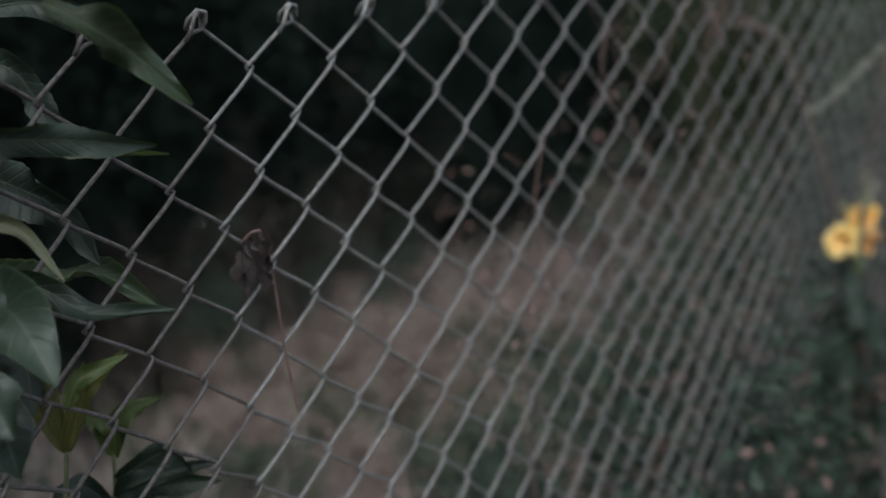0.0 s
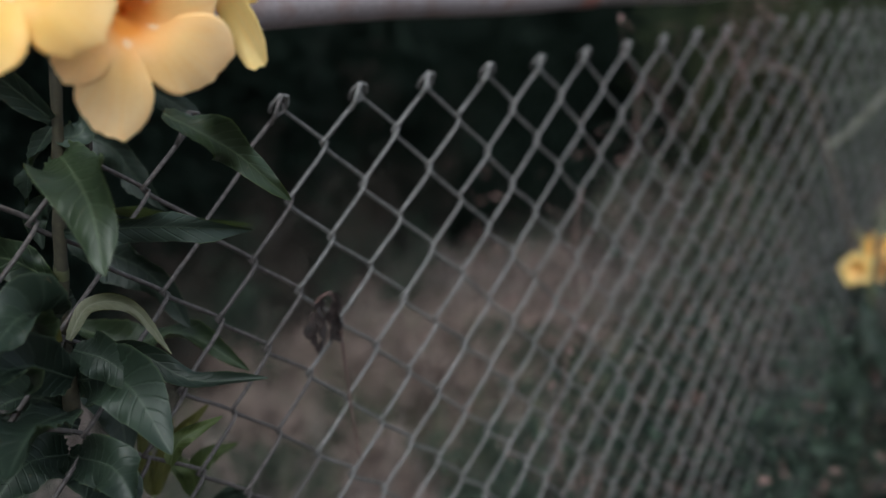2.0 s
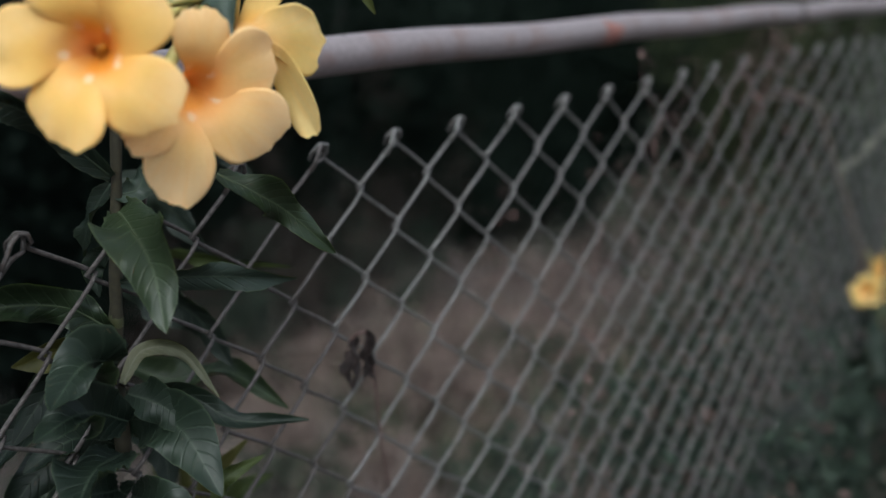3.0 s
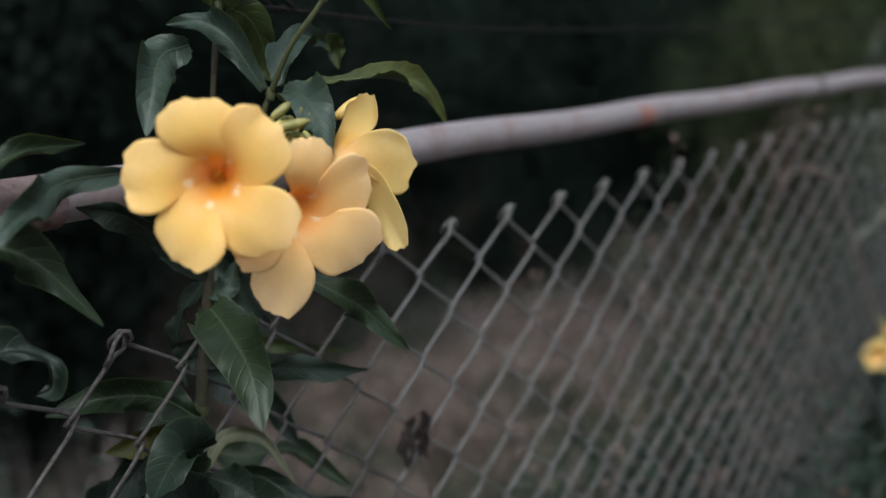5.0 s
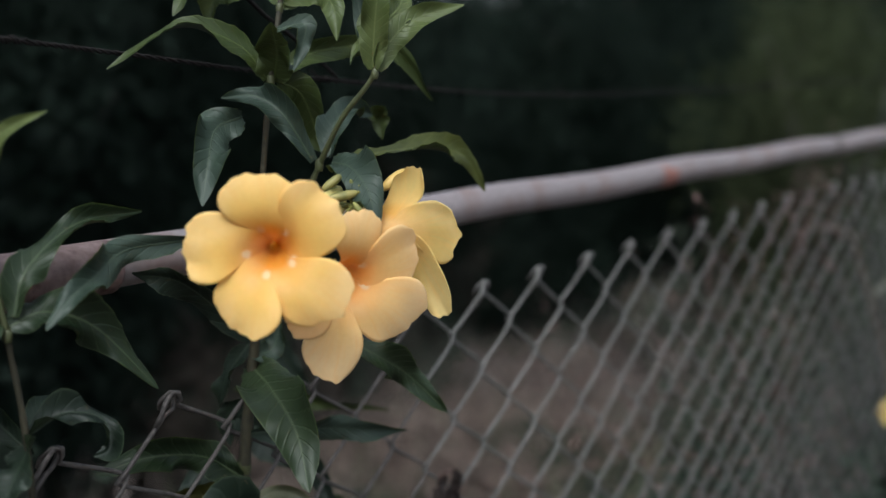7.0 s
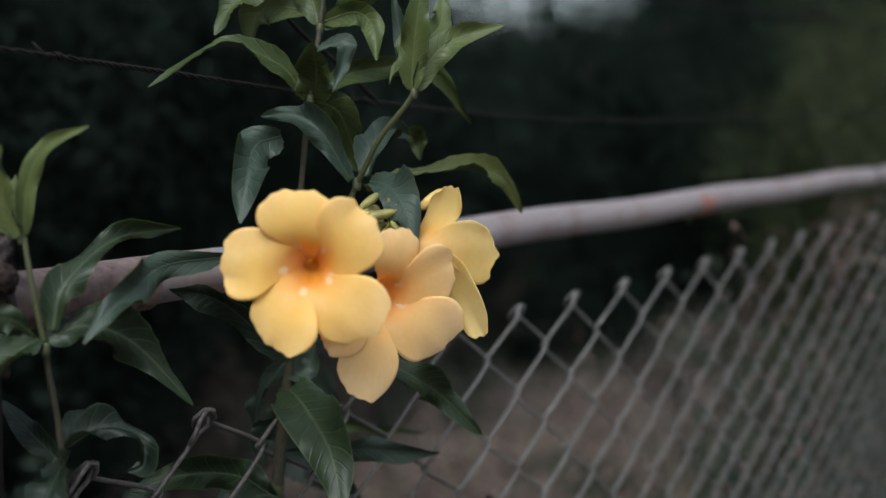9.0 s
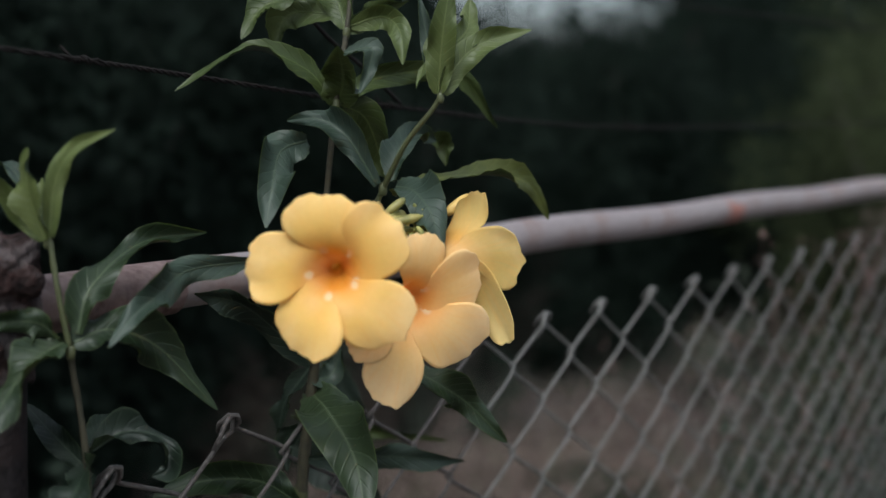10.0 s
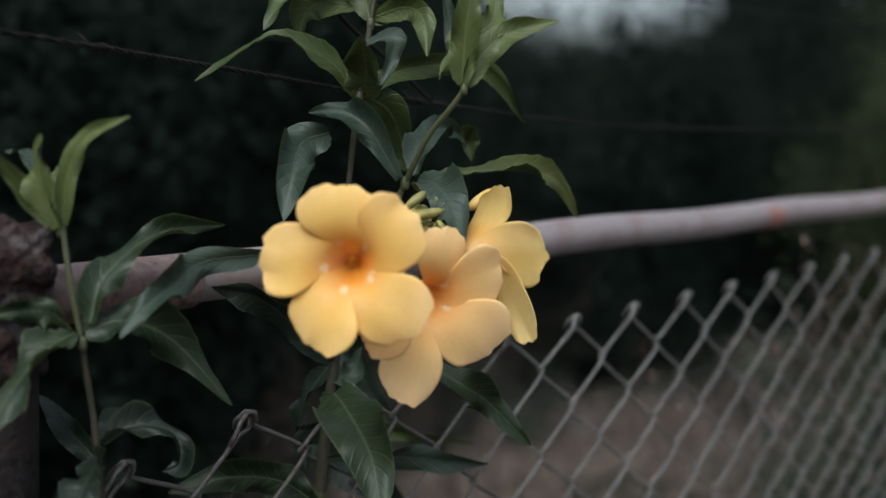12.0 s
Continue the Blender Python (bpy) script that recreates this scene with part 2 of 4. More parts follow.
PIPE = rough_material("faded_pipe_paint", (0.172, 0.142, 0.144), (0.217, 0.183, 0.187), 220.0, 34.0, 0.5, 0.0, 0.25, 0.0006, (0.165, 0.115, 0.108))
RUST = rough_material("scaly_rust", (0.0048, 0.0026, 0.0025), (0.0320, 0.0150, 0.0132), 260.0, 70.0, 0.8, 0.0, 1.0, 0.005, (0.075, 0.060, 0.060), 0.2)
OLD_SLEEVE = rough_material("rusty_sleeve_paint", (0.110, 0.072, 0.068), (0.178, 0.128, 0.124), 240.0, 80.0, 0.6, 0.0, 0.6, 0.001, (0.048, 0.020, 0.017), 0.25)
BUD_YELLOW = rough_material("yellow_bud", (0.56, 0.36, 0.08), (0.74, 0.50, 0.15), 260.0, 60.0, 0.55)
FLOWER_TUBE = rough_material("pale_flower_tube", (0.50, 0.44, 0.12), (0.68, 0.58, 0.22), 260.0, 60.0, 0.55)
PINK_BRANCH = rough_material("pinkish_branch", (0.110, 0.082, 0.060), (0.190, 0.145, 0.112), 120.0, 20.0, 0.7)
PALE_STEM = rough_material("pale_branch", (0.1036, 0.1006, 0.0623), (0.1764, 0.1659, 0.1190), 120.0, 20.0, 0.7)
POST = rough_material("old_post_paint", (0.010, 0.008, 0.008), (0.034, 0.028, 0.028), 260.0, 40.0, 0.8, 0.0, 0.8, 0.002, (0.030, 0.022, 0.021), 0.12)
RED_BAND = rough_material("red_primer", (0.235, 0.085, 0.064), (0.305, 0.145, 0.120), 150.0, 50.0, 0.6)
SOIL = rough_material("soil_and_litter", (0.040, 0.031, 0.027), (0.100, 0.079, 0.069), 9.0, 0.9, 0.95, 0.0, 0.8, 0.03)
BARK = rough_material("bark", (0.022, 0.019, 0.016), (0.067, 0.056, 0.048), 25.0, 4.0, 0.9, 0.0, 0.8, 0.01)
STONE = rough_material("grey_stone", (0.096, 0.085, 0.081), (0.178, 0.159, 0.155), 14.0, 3.0, 0.9, 0.0, 0.7, 0.01)
# the wood's deep shade, and the light on the shrubs, are put into these greens
WOODS_LEAF = foliage_material("shade_toned_foliage", (0.0054, 0.0112, 0.0074), (0.0084, 0.0164, 0.0108), 0.85)
LIGHT_LEAF = foliage_material("lit_toned_foliage", (0.024, 0.033, 0.014), (0.056, 0.068, 0.030), 0.8)
GRASS_DRY = foliage_material("dry_grass", (0.112, 0.091, 0.085), (0.245, 0.200, 0.186), 0.8)
GRASS_GREEN = foliage_material("green_grass", (0.055, 0.062, 0.036), (0.12, 0.13, 0.08), 0.7)
WEED_LEAF = foliage_material("grey_green_weed", (0.030, 0.038, 0.026), (0.062, 0.072, 0.052), 0.8)
# SHADE_WEED and DIM_BROWN are darker weed tones with shade put into the colour
SHADE_WEED = foliage_material("shade_toned_green_weed", (0.016, 0.026, 0.018), (0.036, 0.052, 0.036), 0.7)
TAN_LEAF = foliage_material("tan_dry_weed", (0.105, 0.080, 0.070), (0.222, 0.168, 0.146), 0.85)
DIM_BROWN = foliage_material("shade_toned_brown_weed", (0.026, 0.021, 0.017), (0.060, 0.048, 0.040), 0.85)
PINK_LEAF = foliage_material("pinkish_dry_leaves", (0.083, 0.047, 0.041), (0.231, 0.143, 0.127), 0.8)


# ---- building helpers ----
def thing(name, at, label, category, group="", kind=""):
    ob = new(name)
    ob.empty_display_size = 0.05
    ob.location = at
    return tagged(ob, label, category, group, kind)


def mesh_part(name, verts, faces, material, parent, label="", smooth=True, uvs=None):
    """One mesh under a thing (places in the world) or under a part at its origin."""
    top = parent
    while top is not None and top.parent is not None:
        top = top.parent
    shift = top.location if top is not None else Vector((0, 0, 0))
    me = bpy.data.meshes.new(name)
    me.from_pydata([tuple(Vector(v) - shift) for v in verts], [], faces)
    if uvs:
        layer = me.uv_layers.new(name="UVMap")
        for poly in me.polygons:
            for li in poly.loop_indices:
                layer.data[li].uv = uvs[me.loops[li].vertex_index]
    if smooth:
        me.polygons.foreach_set("use_smooth", [True] * len(me.polygons))
    me.materials.append(material)
    ob = new(name, me)
    ob.parent = parent
    if label:
        tagged(ob, label)
    return ob


def curve_through(points, steps):
    """A smooth line through the given places."""
    p = [Vector(q) for q in points]
    p = [2 * p[0] - p[1]] + p + [2 * p[-1] - p[-2]]
    line = []
    for i in range(1, len(p) - 2):
        for j in range(steps):
            u = j / steps
            a, b, c, d = p[i - 1], p[i], p[i + 1], p[i + 2]
            line.append(0.5 * (2 * b + (c - a) * u + (2 * a - 5 * b + 4 * c - d) * u * u + (3 * b - a - 3 * c + d) * u ** 3))
    line.append(p[-2])
    return line


def tube(line, radius, sides=8, caps=True):
    """Vertices and faces of a round bar along a line; radius: a number or a function of 0..1."""
    verts, faces = [], []
    n = len(line)
    ref = None
    for i, p in enumerate(line):
        t = (line[min(i + 1, n - 1)] - line[max(i - 1, 0)]).normalized()
        if ref is None:
            ref = t.orthogonal().normalized()
        ref = (ref - t * ref.dot(t)).normalized()
        other = t.cross(ref)
        r = radius(i / (n - 1)) if callable(radius) else radius
        for k in range(sides):
            a = 2 * math.pi * k / sides
            verts.append(p + r * (math.cos(a) * ref + math.sin(a) * other))
    for i in range(n - 1):
        for k in range(sides):
            a, b = i * sides + k, i * sides + (k + 1) % sides
            faces.append((a, b, b + sides, a + sides))
    if caps:
        faces.append(tuple(reversed(range(sides))))
        faces.append(tuple(range((n - 1) * sides, n * sides)))
    return verts, faces


def stem(parent, name, points, r0, r1, material):
    line = curve_through(points, 6)
    knot = lambda u: (r0 + (r1 - r0) * u) * (1 + 0.08 * math.sin(37 * u))
    v, f = tube(line, knot, 10)
    return mesh_part(name, v, f, material, parent)


def node(parent, at, r):
    """The swollen joint of a stem."""
    at = Vector(at)
    v, f = tube([at + Vector((0, 0, z * r)) for z in (-1.2, -0.7, 0, 0.7, 1.2)], lambda u: r * (0.60 + 0.25 * math.sin(math.pi * u)), 10)
    return mesh_part("joint", v, f, STEM_GREEN, parent)


OPEN_SIDE = Vector((-0.48, -0.82, 0.30)).normalized()


def blade(points, width, roll, fold, wave, nu=30, nv=10, seed=0.0):
    """A lance-shaped leaf along a bent spine: folded at the rib, wavy at the margin."""
    spine = curve_through(points, max(4, nu // (len(points) - 1)))
    nu = len(spine) - 1
    verts, faces, uvs, rib = [], [], [], []
    for i, p in enumerate(spine):
        u = i / nu
        t = (spine[min(i + 1, nu)] - spine[max(i - 1, 0)]).normalized()
        side = t.cross(OPEN_SIDE)
        side = side.normalized() if side.length > 1e-3 else t.orthogonal().normalized()
        side = Matrix.Rotation(radians(roll + 22 * math.sin(2.3 * u + seed)), 3, t) @ side
        normal = side.cross(t)
        half = 0.5 * width * max(0.0, math.sin(math.pi * min(1.0, 0.05 + 0.95 * u ** 0.9))) ** 0.75
        half *= 1 + 0.04 * math.sin(9 * u + seed) + 0.018 * math.sin(23 * u + 2 * seed)
        half += 0.0006 * (1 - u)
        if i == nu:
            half = 0.0003
        rib.append(p - normal * 0.0003)
        for j in range(nv + 1):
            v = 2 * j / nv - 1
            lift = fold * abs(v) ** 1.3 * half
            edge = 0.75 * math.sin(10 * u + (2.1 if v > 0 else 0.4) + 3 * seed) + 0.22 * math.sin(21 * u + (0.3 if v > 0 else 1.9) + seed)
            lift += 1.7 * wave * width * abs(v) ** 2.5 * edge * min(1.0, 3 * u) * min(1.0, 3 * (1 - u))
            lift += 0.04 * width * abs(v) * min(1.0, 4 * (1 - u)) * math.sin(75.4 * (u - 0.13 * abs(v)))       # quilting between the side veins
            verts.append(p + side * (half * v) + normal * lift)
            uvs.append((u, j / nv))
    for i in range(nu):
        for j in range(nv):
            a = i * (nv + 1) + j
            faces.append((a, a + 1, a + nv + 2, a + nv + 1))
    return verts, faces, uvs, rib


LEAF_COUNT = [0]


def leaf(parent, points, width, material, roll=0, fold=0.4, wave=0.2):
    """A leaf with its two faces, the other one of another green, and a raised rib."""
    LEAF_COUNT[0] += 1
    v, f, uv, rib = blade(points, width, roll, fold, wave, seed=1.7 * LEAF_COUNT[0])
    n, across = len(v), 11
    back = []
    for k, q in enumerate(v):
        i, j = divmod(k, across)
        along = v[min(k + across, n - across + j)] - v[max(k - across, j)]
        over = v[min(k + 1, i * across + across - 1)] - v[max(k - 1, i * across)]
        nor = along.cross(over)
        back.append(q + (nor.normalized() * 0.0004 if nor.length > 1e-12 else Vector()))
    faces = f + [(n + a, n + d, n + c, n + b) for a, b, c, d in f]
    ob = mesh_part("leaf", v + back, faces, material, parent, uvs=uv + uv)
    ob.data.materials.append(OTHER_FACE[material.name])
    for k in range(len(f), len(faces)):
        ob.data.polygons[k].material_index = 1
    v, f = tube(rib[:-2], lambda u: 0.0008 * (1 - 0.75 * u), 6)
    mesh_part("midrib", v, f, material, ob, smooth=True, uvs=[(0.5, 0.5)] * len(v))
    return ob


TWIST = 24.0                                 # the lobes wheel round from where they leave the throat


def flower(at, facing, scale, lobes, joint, material, parent=None):
    """A trumpet flower: tube, flared throat and five wheeling lobes, each (turn, reach, width, lift), with a green cup behind."""
    parent = parent or plant
    n = Vector(facing).normalized()
    right = Vector((0, 0, 1)).cross(n).normalized()
    up = n.cross(right)
    place = Matrix((right, up, n)).transposed().to_4x4()
    place.translation = Vector(at)
    local = place.inverted()
    end = local @ Vector(joint)
    # the trumpet's tube bends back to its stalk
    line = curve_through([(0, 0, -0.0335 * scale), (0, 0, -0.043 * scale), tuple(0.7 * end + Vector((0, 0, -0.012))), tuple(end)], 6)
    v, f = tube(line, lambda u: scale * (0.0036 - 0.0012 * u + 0.0012 * math.exp(-((u - 0.8) * 9) ** 2)), 16)
    me = bpy.data.meshes.new("flower")
    me.from_pydata([tuple(q) for q in v], [], f)
    me.polygons.foreach_set("use_smooth", [True] * len(me.polygons))
    me.materials.append(FLOWER_TUBE)
    tube_ob = new("flower", me)
    tube_ob.parent = parent
    tube_ob.matrix_basis = Matrix.Translation(-parent.location) @ place
    tagged(tube_ob, "yellow trumpet flower with a deep orange throat")
    # the bottom of the funnel, which the lobes run down into
    mouth, inner = 0.0084, 0.0024
    fv, ff = tube([Vector((0, 0, z * scale)) for z in (-0.0210, -0.0235, -0.0265, -0.0300, -0.0332)], lambda u: scale * (0.0032 - 0.0022 * u), 20, caps=False)
    ff.append(tuple(range(4 * 20, 5 * 20)))
    fm = bpy.data.meshes.new("throat")
    fm.from_pydata([tuple(q) for q in fv], [], ff)
    fm.polygons.foreach_set("use_smooth", [True] * len(fm.polygons))
    fm.materials.append(material)
    new("throat", fm).parent = tube_ob
    for k, (turn, reach, width, lift) in enumerate(lobes):
        verts, faces, flat = [], [], []
        ph = 1.9 * k + 0.05 * turn
        length = reach - mouth * scale
        nu, nv = 34, 20
        for i in range(nu + 1):
            r = inner * scale + (reach - inner * scale) * (1 - (1 - i / nu) ** 1.6)
            u = max(0.0, (r - mouth * scale) / length)
            half = 0.0060 * scale + (width - 0.0060 * scale) * math.sin(0.5 * math.pi * min(1.0, u / 0.58)) ** 0.72
            if u == 0:
                half = 0.76 * r
            if u > 0.52:
                half *= max(0.0002, 1 - ((u - 0.52) / 0.48) ** (2.5 + 0.5 * math.sin(2 * ph))) ** 0.5
            a0 = radians(turn - TWIST * math.exp(-(u / 0.22) ** 1.5))
            well = -0.0098 * math.exp(-length * u / (0.0062 * scale)) - 2.0 * max(0.0, mouth - r / scale)
            for j in range(nv + 1):
                w = 2 * j / nv - 1
                wide = w * half / width
                rr = r - 0.0010 * scale * u * w * w + scale * u * u * (0.0013 * wide + 0.0011 * math.sin(2.6 * wide + ph) + 0.0007 * math.sin(8 * wide + 2.3 * ph) + 0.0004 * math.sin(17 * wide + ph))
                x = half * w
                z = well + 0.0022 * math.sin(2.2 * u) + lift * u ** 1.4 - 0.0022 * u ** 2.6
                z += 0.0017 * wide * min(1.0, 0.12 + 2.2 * u)                       # one margin lies over the next lobe
                z += (0.0016 * math.sin(2.7 * wide + ph) - 0.0016 * wide * wide) * u * u
                z += 0.0006 * math.cos(5.5 * wide + 0.4 * ph) * u * (1 - 0.5 * u) + 0.0004 * math.sin(7 * wide + 5 * u + ph) * u ** 3
                # round the throat, straight further out
                bend = math.exp(-5 * u)
                swing = x / rr
                px = (1 - bend) * rr + bend * rr * math.cos(swing)
                py = (1 - bend) * x + bend * rr * math.sin(swing)
                qx, qy = px * math.cos(a0) - py * math.sin(a0), px * math.sin(a0) + py * math.cos(a0)
                verts.append((qx, qy, scale * z))
                b = radians(turn - TWIST)
                flat.append(((qx * math.cos(b) + qy * math.sin(b)) / (0.05 * scale), 0.5 + (qy * math.cos(b) - qx * math.sin(b)) / (0.05 * scale)))
        for i in range(nu):
            for j in range(nv):
                a = i * (nv + 1) + j
                faces.append((a, a + nv + 1, a + nv + 2, a + 1))
        pm = bpy.data.meshes.new("petal")
        pm.from_pydata(verts, [], faces)
        pm.polygons.foreach_set("use_smooth", [True] * len(pm.polygons))
        pm.materials.append(material)
        layer = pm.uv_layers.new(name="lobe")
        for loop in pm.loops:
            layer.data[loop.index].uv = flat[loop.vertex_index]
        pob = new("petal", pm)
        pob.parent = tube_ob
        thick = pob.modifiers.new("thickness", 'SOLIDIFY')
        thick.thickness, thick.offset = 0.0003, -1
    # green cup of five sepals where the tube meets the stalk
    for k in range(5):
        axis = (line[-1] - line[-6]).normalized()
        s = axis.orthogonal().normalized()
        s = Matrix.Rotation(radians(72 * k), 3, axis) @ s
        b = line[-1]
        verts = [b + s * 0.001, b - axis * 0.006 + s * 0.0042 + axis.cross(s) * 0.0016, b - axis * 0.013 + s * 0.0055, b - axis * 0.006 + s * 0.0042 - axis.cross(s) * 0.0016, b - axis * 0.006 + s * 0.0052]
        cm = bpy.data.meshes.new("sepal")
        cm.from_pydata([tuple(q) for q in verts], [], [(0, 1, 4), (1, 2, 4), (2, 3, 4), (3, 0, 4)])
        cm.materials.append(BUD_GREEN)
        new("sepal", cm).parent = tube_ob
    return tube_ob


def bud(parent, at, way, length, r, material):
    at, way = Vector(at), Vector(way).normalized()
    line = [at + way * length * u for u in (0, 0.12, 0.3, 0.5, 0.7, 0.85, 0.95, 1.0)]
    v, f = tube(line, lambda u: r * max(0.12, math.sin(math.pi * (0.12 + 0.85 * u)) ** 0.8), 8)
    return mesh_part("bud", v, f, material, parent)


# ---- the ground ----
def hills(x, y):
    return 0.05 * noise.noise((x * 0.5, y * 0.5, 0.3)) + 0.02 * noise.noise((x * 2.1, y * 2.1, 4.0))


verts, faces = [], []
rings = [0.0, 0.4, 0.8, 1.2, 1.6, 2, 2.5, 3, 3.5, 4, 4.5, 5, 5.6, 6.3, 7, 8, 9.5, 12, 16, 24, 40, 80, 200, 600, 2000]
spokes = 72
for r in rings:
    for k in range(spokes):
        a = 2 * math.pi * k / spokes
        x, y = r * math.cos(a) + 0.3, r * math.sin(a) + 1.0
        verts.append((x, y, hills(x, y) if r < 24 else 0.0))
for i in range(len(rings) - 1):
    for k in range(spokes):
        a, b = i * spokes + k, i * spokes + (k + 1) % spokes
        faces.append((a, b, b + spokes, a + spokes))
tagged(mesh_part("ground", verts, faces, SOIL, None), "brown soil strewn with dry litter", "ground", kind="structure")

# ---- fence ----
ALONG = Vector((0.909, 0.417, 0.0))
OUT = Vector((0.417, -0.909, 0.0))          # to the open side
FIRST = Vector((0.249, 0.611, 0.0))


def on_mesh(c, r, ds=0.0, dz=0.0, off=0.0):
    """A place on the sagging mesh: column and row of its diamonds, and small offsets in metres."""
    low, far_c = min(r, 6.0), min(c, 14.0)
    s = -0.0025 + c * ((0.0683 + 0.00056 * far_c if c > 0 else 0.0697) - 0.0019 * low) + 0.0028 * low + ds
    near_c = min(c, 10.5)
    top = 1.3522 + 0.00183 * near_c + 0.00003 * near_c * near_c - (0.00144 * c * c if c < 0 else 0.0)
    z = top - 0.0594 * r - 0.00006 * low * near_c + 0.00091 * low * low + dz
    bulge = 0.0025 + 0.0022 * max(0.0, min(c, 3.0)) + 0.0030 * min(r, 4.0)
    return FIRST + ALONG * s + OUT * (bulge + off) + Vector((0, 0, z))


fence = thing("chain_link_fence", (FIRST + ALONG * 1.2)[:], "sagging weathered galvanised chain-link mesh with knuckled top hooks", "fence")
GAUGE = 0.00128


def picket(k):
    """One zigzag wire, woven with its neighbours and knuckled at the top."""
    rising = k % 2 == 1                      # its right turn is at the top
    legs, per = 46, 10
    wob = random.Random(k)
    jitter = [wob.uniform(-0.0018, 0.0018) for _ in range(legs + 2)]
    c_top = (k + 1) / 2 if rising else k / 2
    line = []
    if rising:                               # up, over and back down on the open side
        hook = ((-0.0120, -0.0110, 0.0040), (-0.0096, -0.0050, 0.0058), (-0.0062, 0.0012, 0.0062), (-0.0010, 0.0042, 0.0042), (0.0038, 0.0036, 0.0006), (0.0052, -0.0004, -0.0012), (0.0022, -0.0050, 0.0008))
    else:                                    # a tight turn round its neighbour
        hook = ((-0.0030, -0.0052, -0.0035), (-0.0046, 0.0002, -0.0005), (-0.0012, 0.0052, 0.0035), (0.0040, 0.0040, 0.0040), (0.0075, -0.0012, 0.0010))
    tilt = wob.uniform(-0.002, 0.002)
    for ds, dz, off in hook:
        line.append(on_mesh(c_top, 0, ds + tilt * (dz < -0.001), dz, off))
    for i in range(2, legs * per + 1):
        ph = i / per
        tri = abs((ph % 2) - 1)              # 1 at even turns, 0 at odd turns
        m = 0.86 * tri + 0.14 * (0.5 + 0.5 * math.cos(math.pi * ph))
        share = m if rising else 1 - m
        going = math.sin(math.pi * ph)       # the two slopes lie on the two faces of the mesh
        j = jitter[int(ph)] * (1 - ph % 1) + jitter[int(ph) + 1] * (ph % 1)
        p = on_mesh(k / 2 + 0.5 * share, ph / 2, 0.6 * j + 0.0028 * (2 * share - 1), j, 0.0019 * math.tanh(2.6 * (going if rising else -going)))
        if p.z < 0.03:
            break
        line.append(p)
    v, f = tube(line, GAUGE, 6)
    mesh_part("wire", v, f, SHADED_RUSTY_WIRE if k < 0 else WIRE, fence)


for k in range(-10, 76):
    picket(k)

# rail, posts
RAIL_AT = Vector((0.621, 0.820, 1.410))
RAIL_WAY = Vector((0.898, 0.434, 0.009)).normalized()


def on_rail(d):
    return RAIL_AT + RAIL_WAY * d


rail = thing("top_rail", on_rail(0)[:], "faded pinkish-grey painted steel pipe with rust stains", "pipe rail")
line = [on_rail(-0.735 + 0.05 * i) + Vector((0, 0, 0.0012 * math.sin(0.9 * i))) for i in range(80)]
v, f = tube(line, 0.0128, 28)
mesh_part("pipe", v, f, PIPE, rail)
v, f = tube([on_rail(d) for d in (-0.735, -0.710, -0.662, -0.656, -0.654)], lambda u: 0.0140 if u < 0.8 else 0.0129, 28, caps=False)
mesh_part("sleeve", v, f, OLD_SLEEVE, rail, "rust-brown sleeve at the post end")
v, f = tube([on_rail(d) for d in (-0.017, -0.012, 0.010, 0.015)], lambda u: 0.01315, 28, caps=False)
mesh_part("painted_band", v, f, RED_BAND, rail, "worn band of red primer")
v, f = tube([on_rail(d) for d in (0.538, 0.541, 0.547, 0.550)], lambda u: 0.0130 + 0.0009 * math.sin(math.pi * u), 28, caps=False)
mesh_part("weld_seam", v, f, RUST, rail, "dark rusty weld seam")


def lumpy(line, radius, sides, amount, scale):
    v, f = tube(line, radius, sides)
    mid = sum(line, Vector()) / len(line)
    return [q + (q - mid).normalized() * amount * noise.noise(q * scale) for q in v], f


for d, label in ((-0.760, "old dark painted steel post with a rusty welded head"), (3.2, "old dark painted steel post")):
    foot = on_rail(d)
    post = thing("fence_post", (foot.x, foot.y, 0), label, "fence post", "posts of the fence")
    v, f = tube([Vector((foot.x, foot.y, 0.0 + 0.05 * i)) for i in range(29)], 0.0215, 24)
    mesh_part("shaft", v, f, POST, post)
    v, f = lumpy([foot + Vector((0, 0, -0.032 + 0.0024 * i)) for i in range(21)], lambda u: 0.0225 + 0.001 * math.sin(9 * u), 48, 0.006, 110.0)
    mesh_part("weld_collar", v, f, RUST, post, "scaly rust round the welded joint")
    v, f = lumpy([foot + Vector((-0.026 + 0.0025 * i, -0.010 + 0.00025 * i, 0.014 + 0.0004 * i)) for i in range(21)], lambda u: 0.0165 * (0.8 + 0.3 * math.sin(math.pi * u)), 40, 0.008, 130.0)
    mesh_part("cap", v, f, RUST, post, "broken rusty cap")


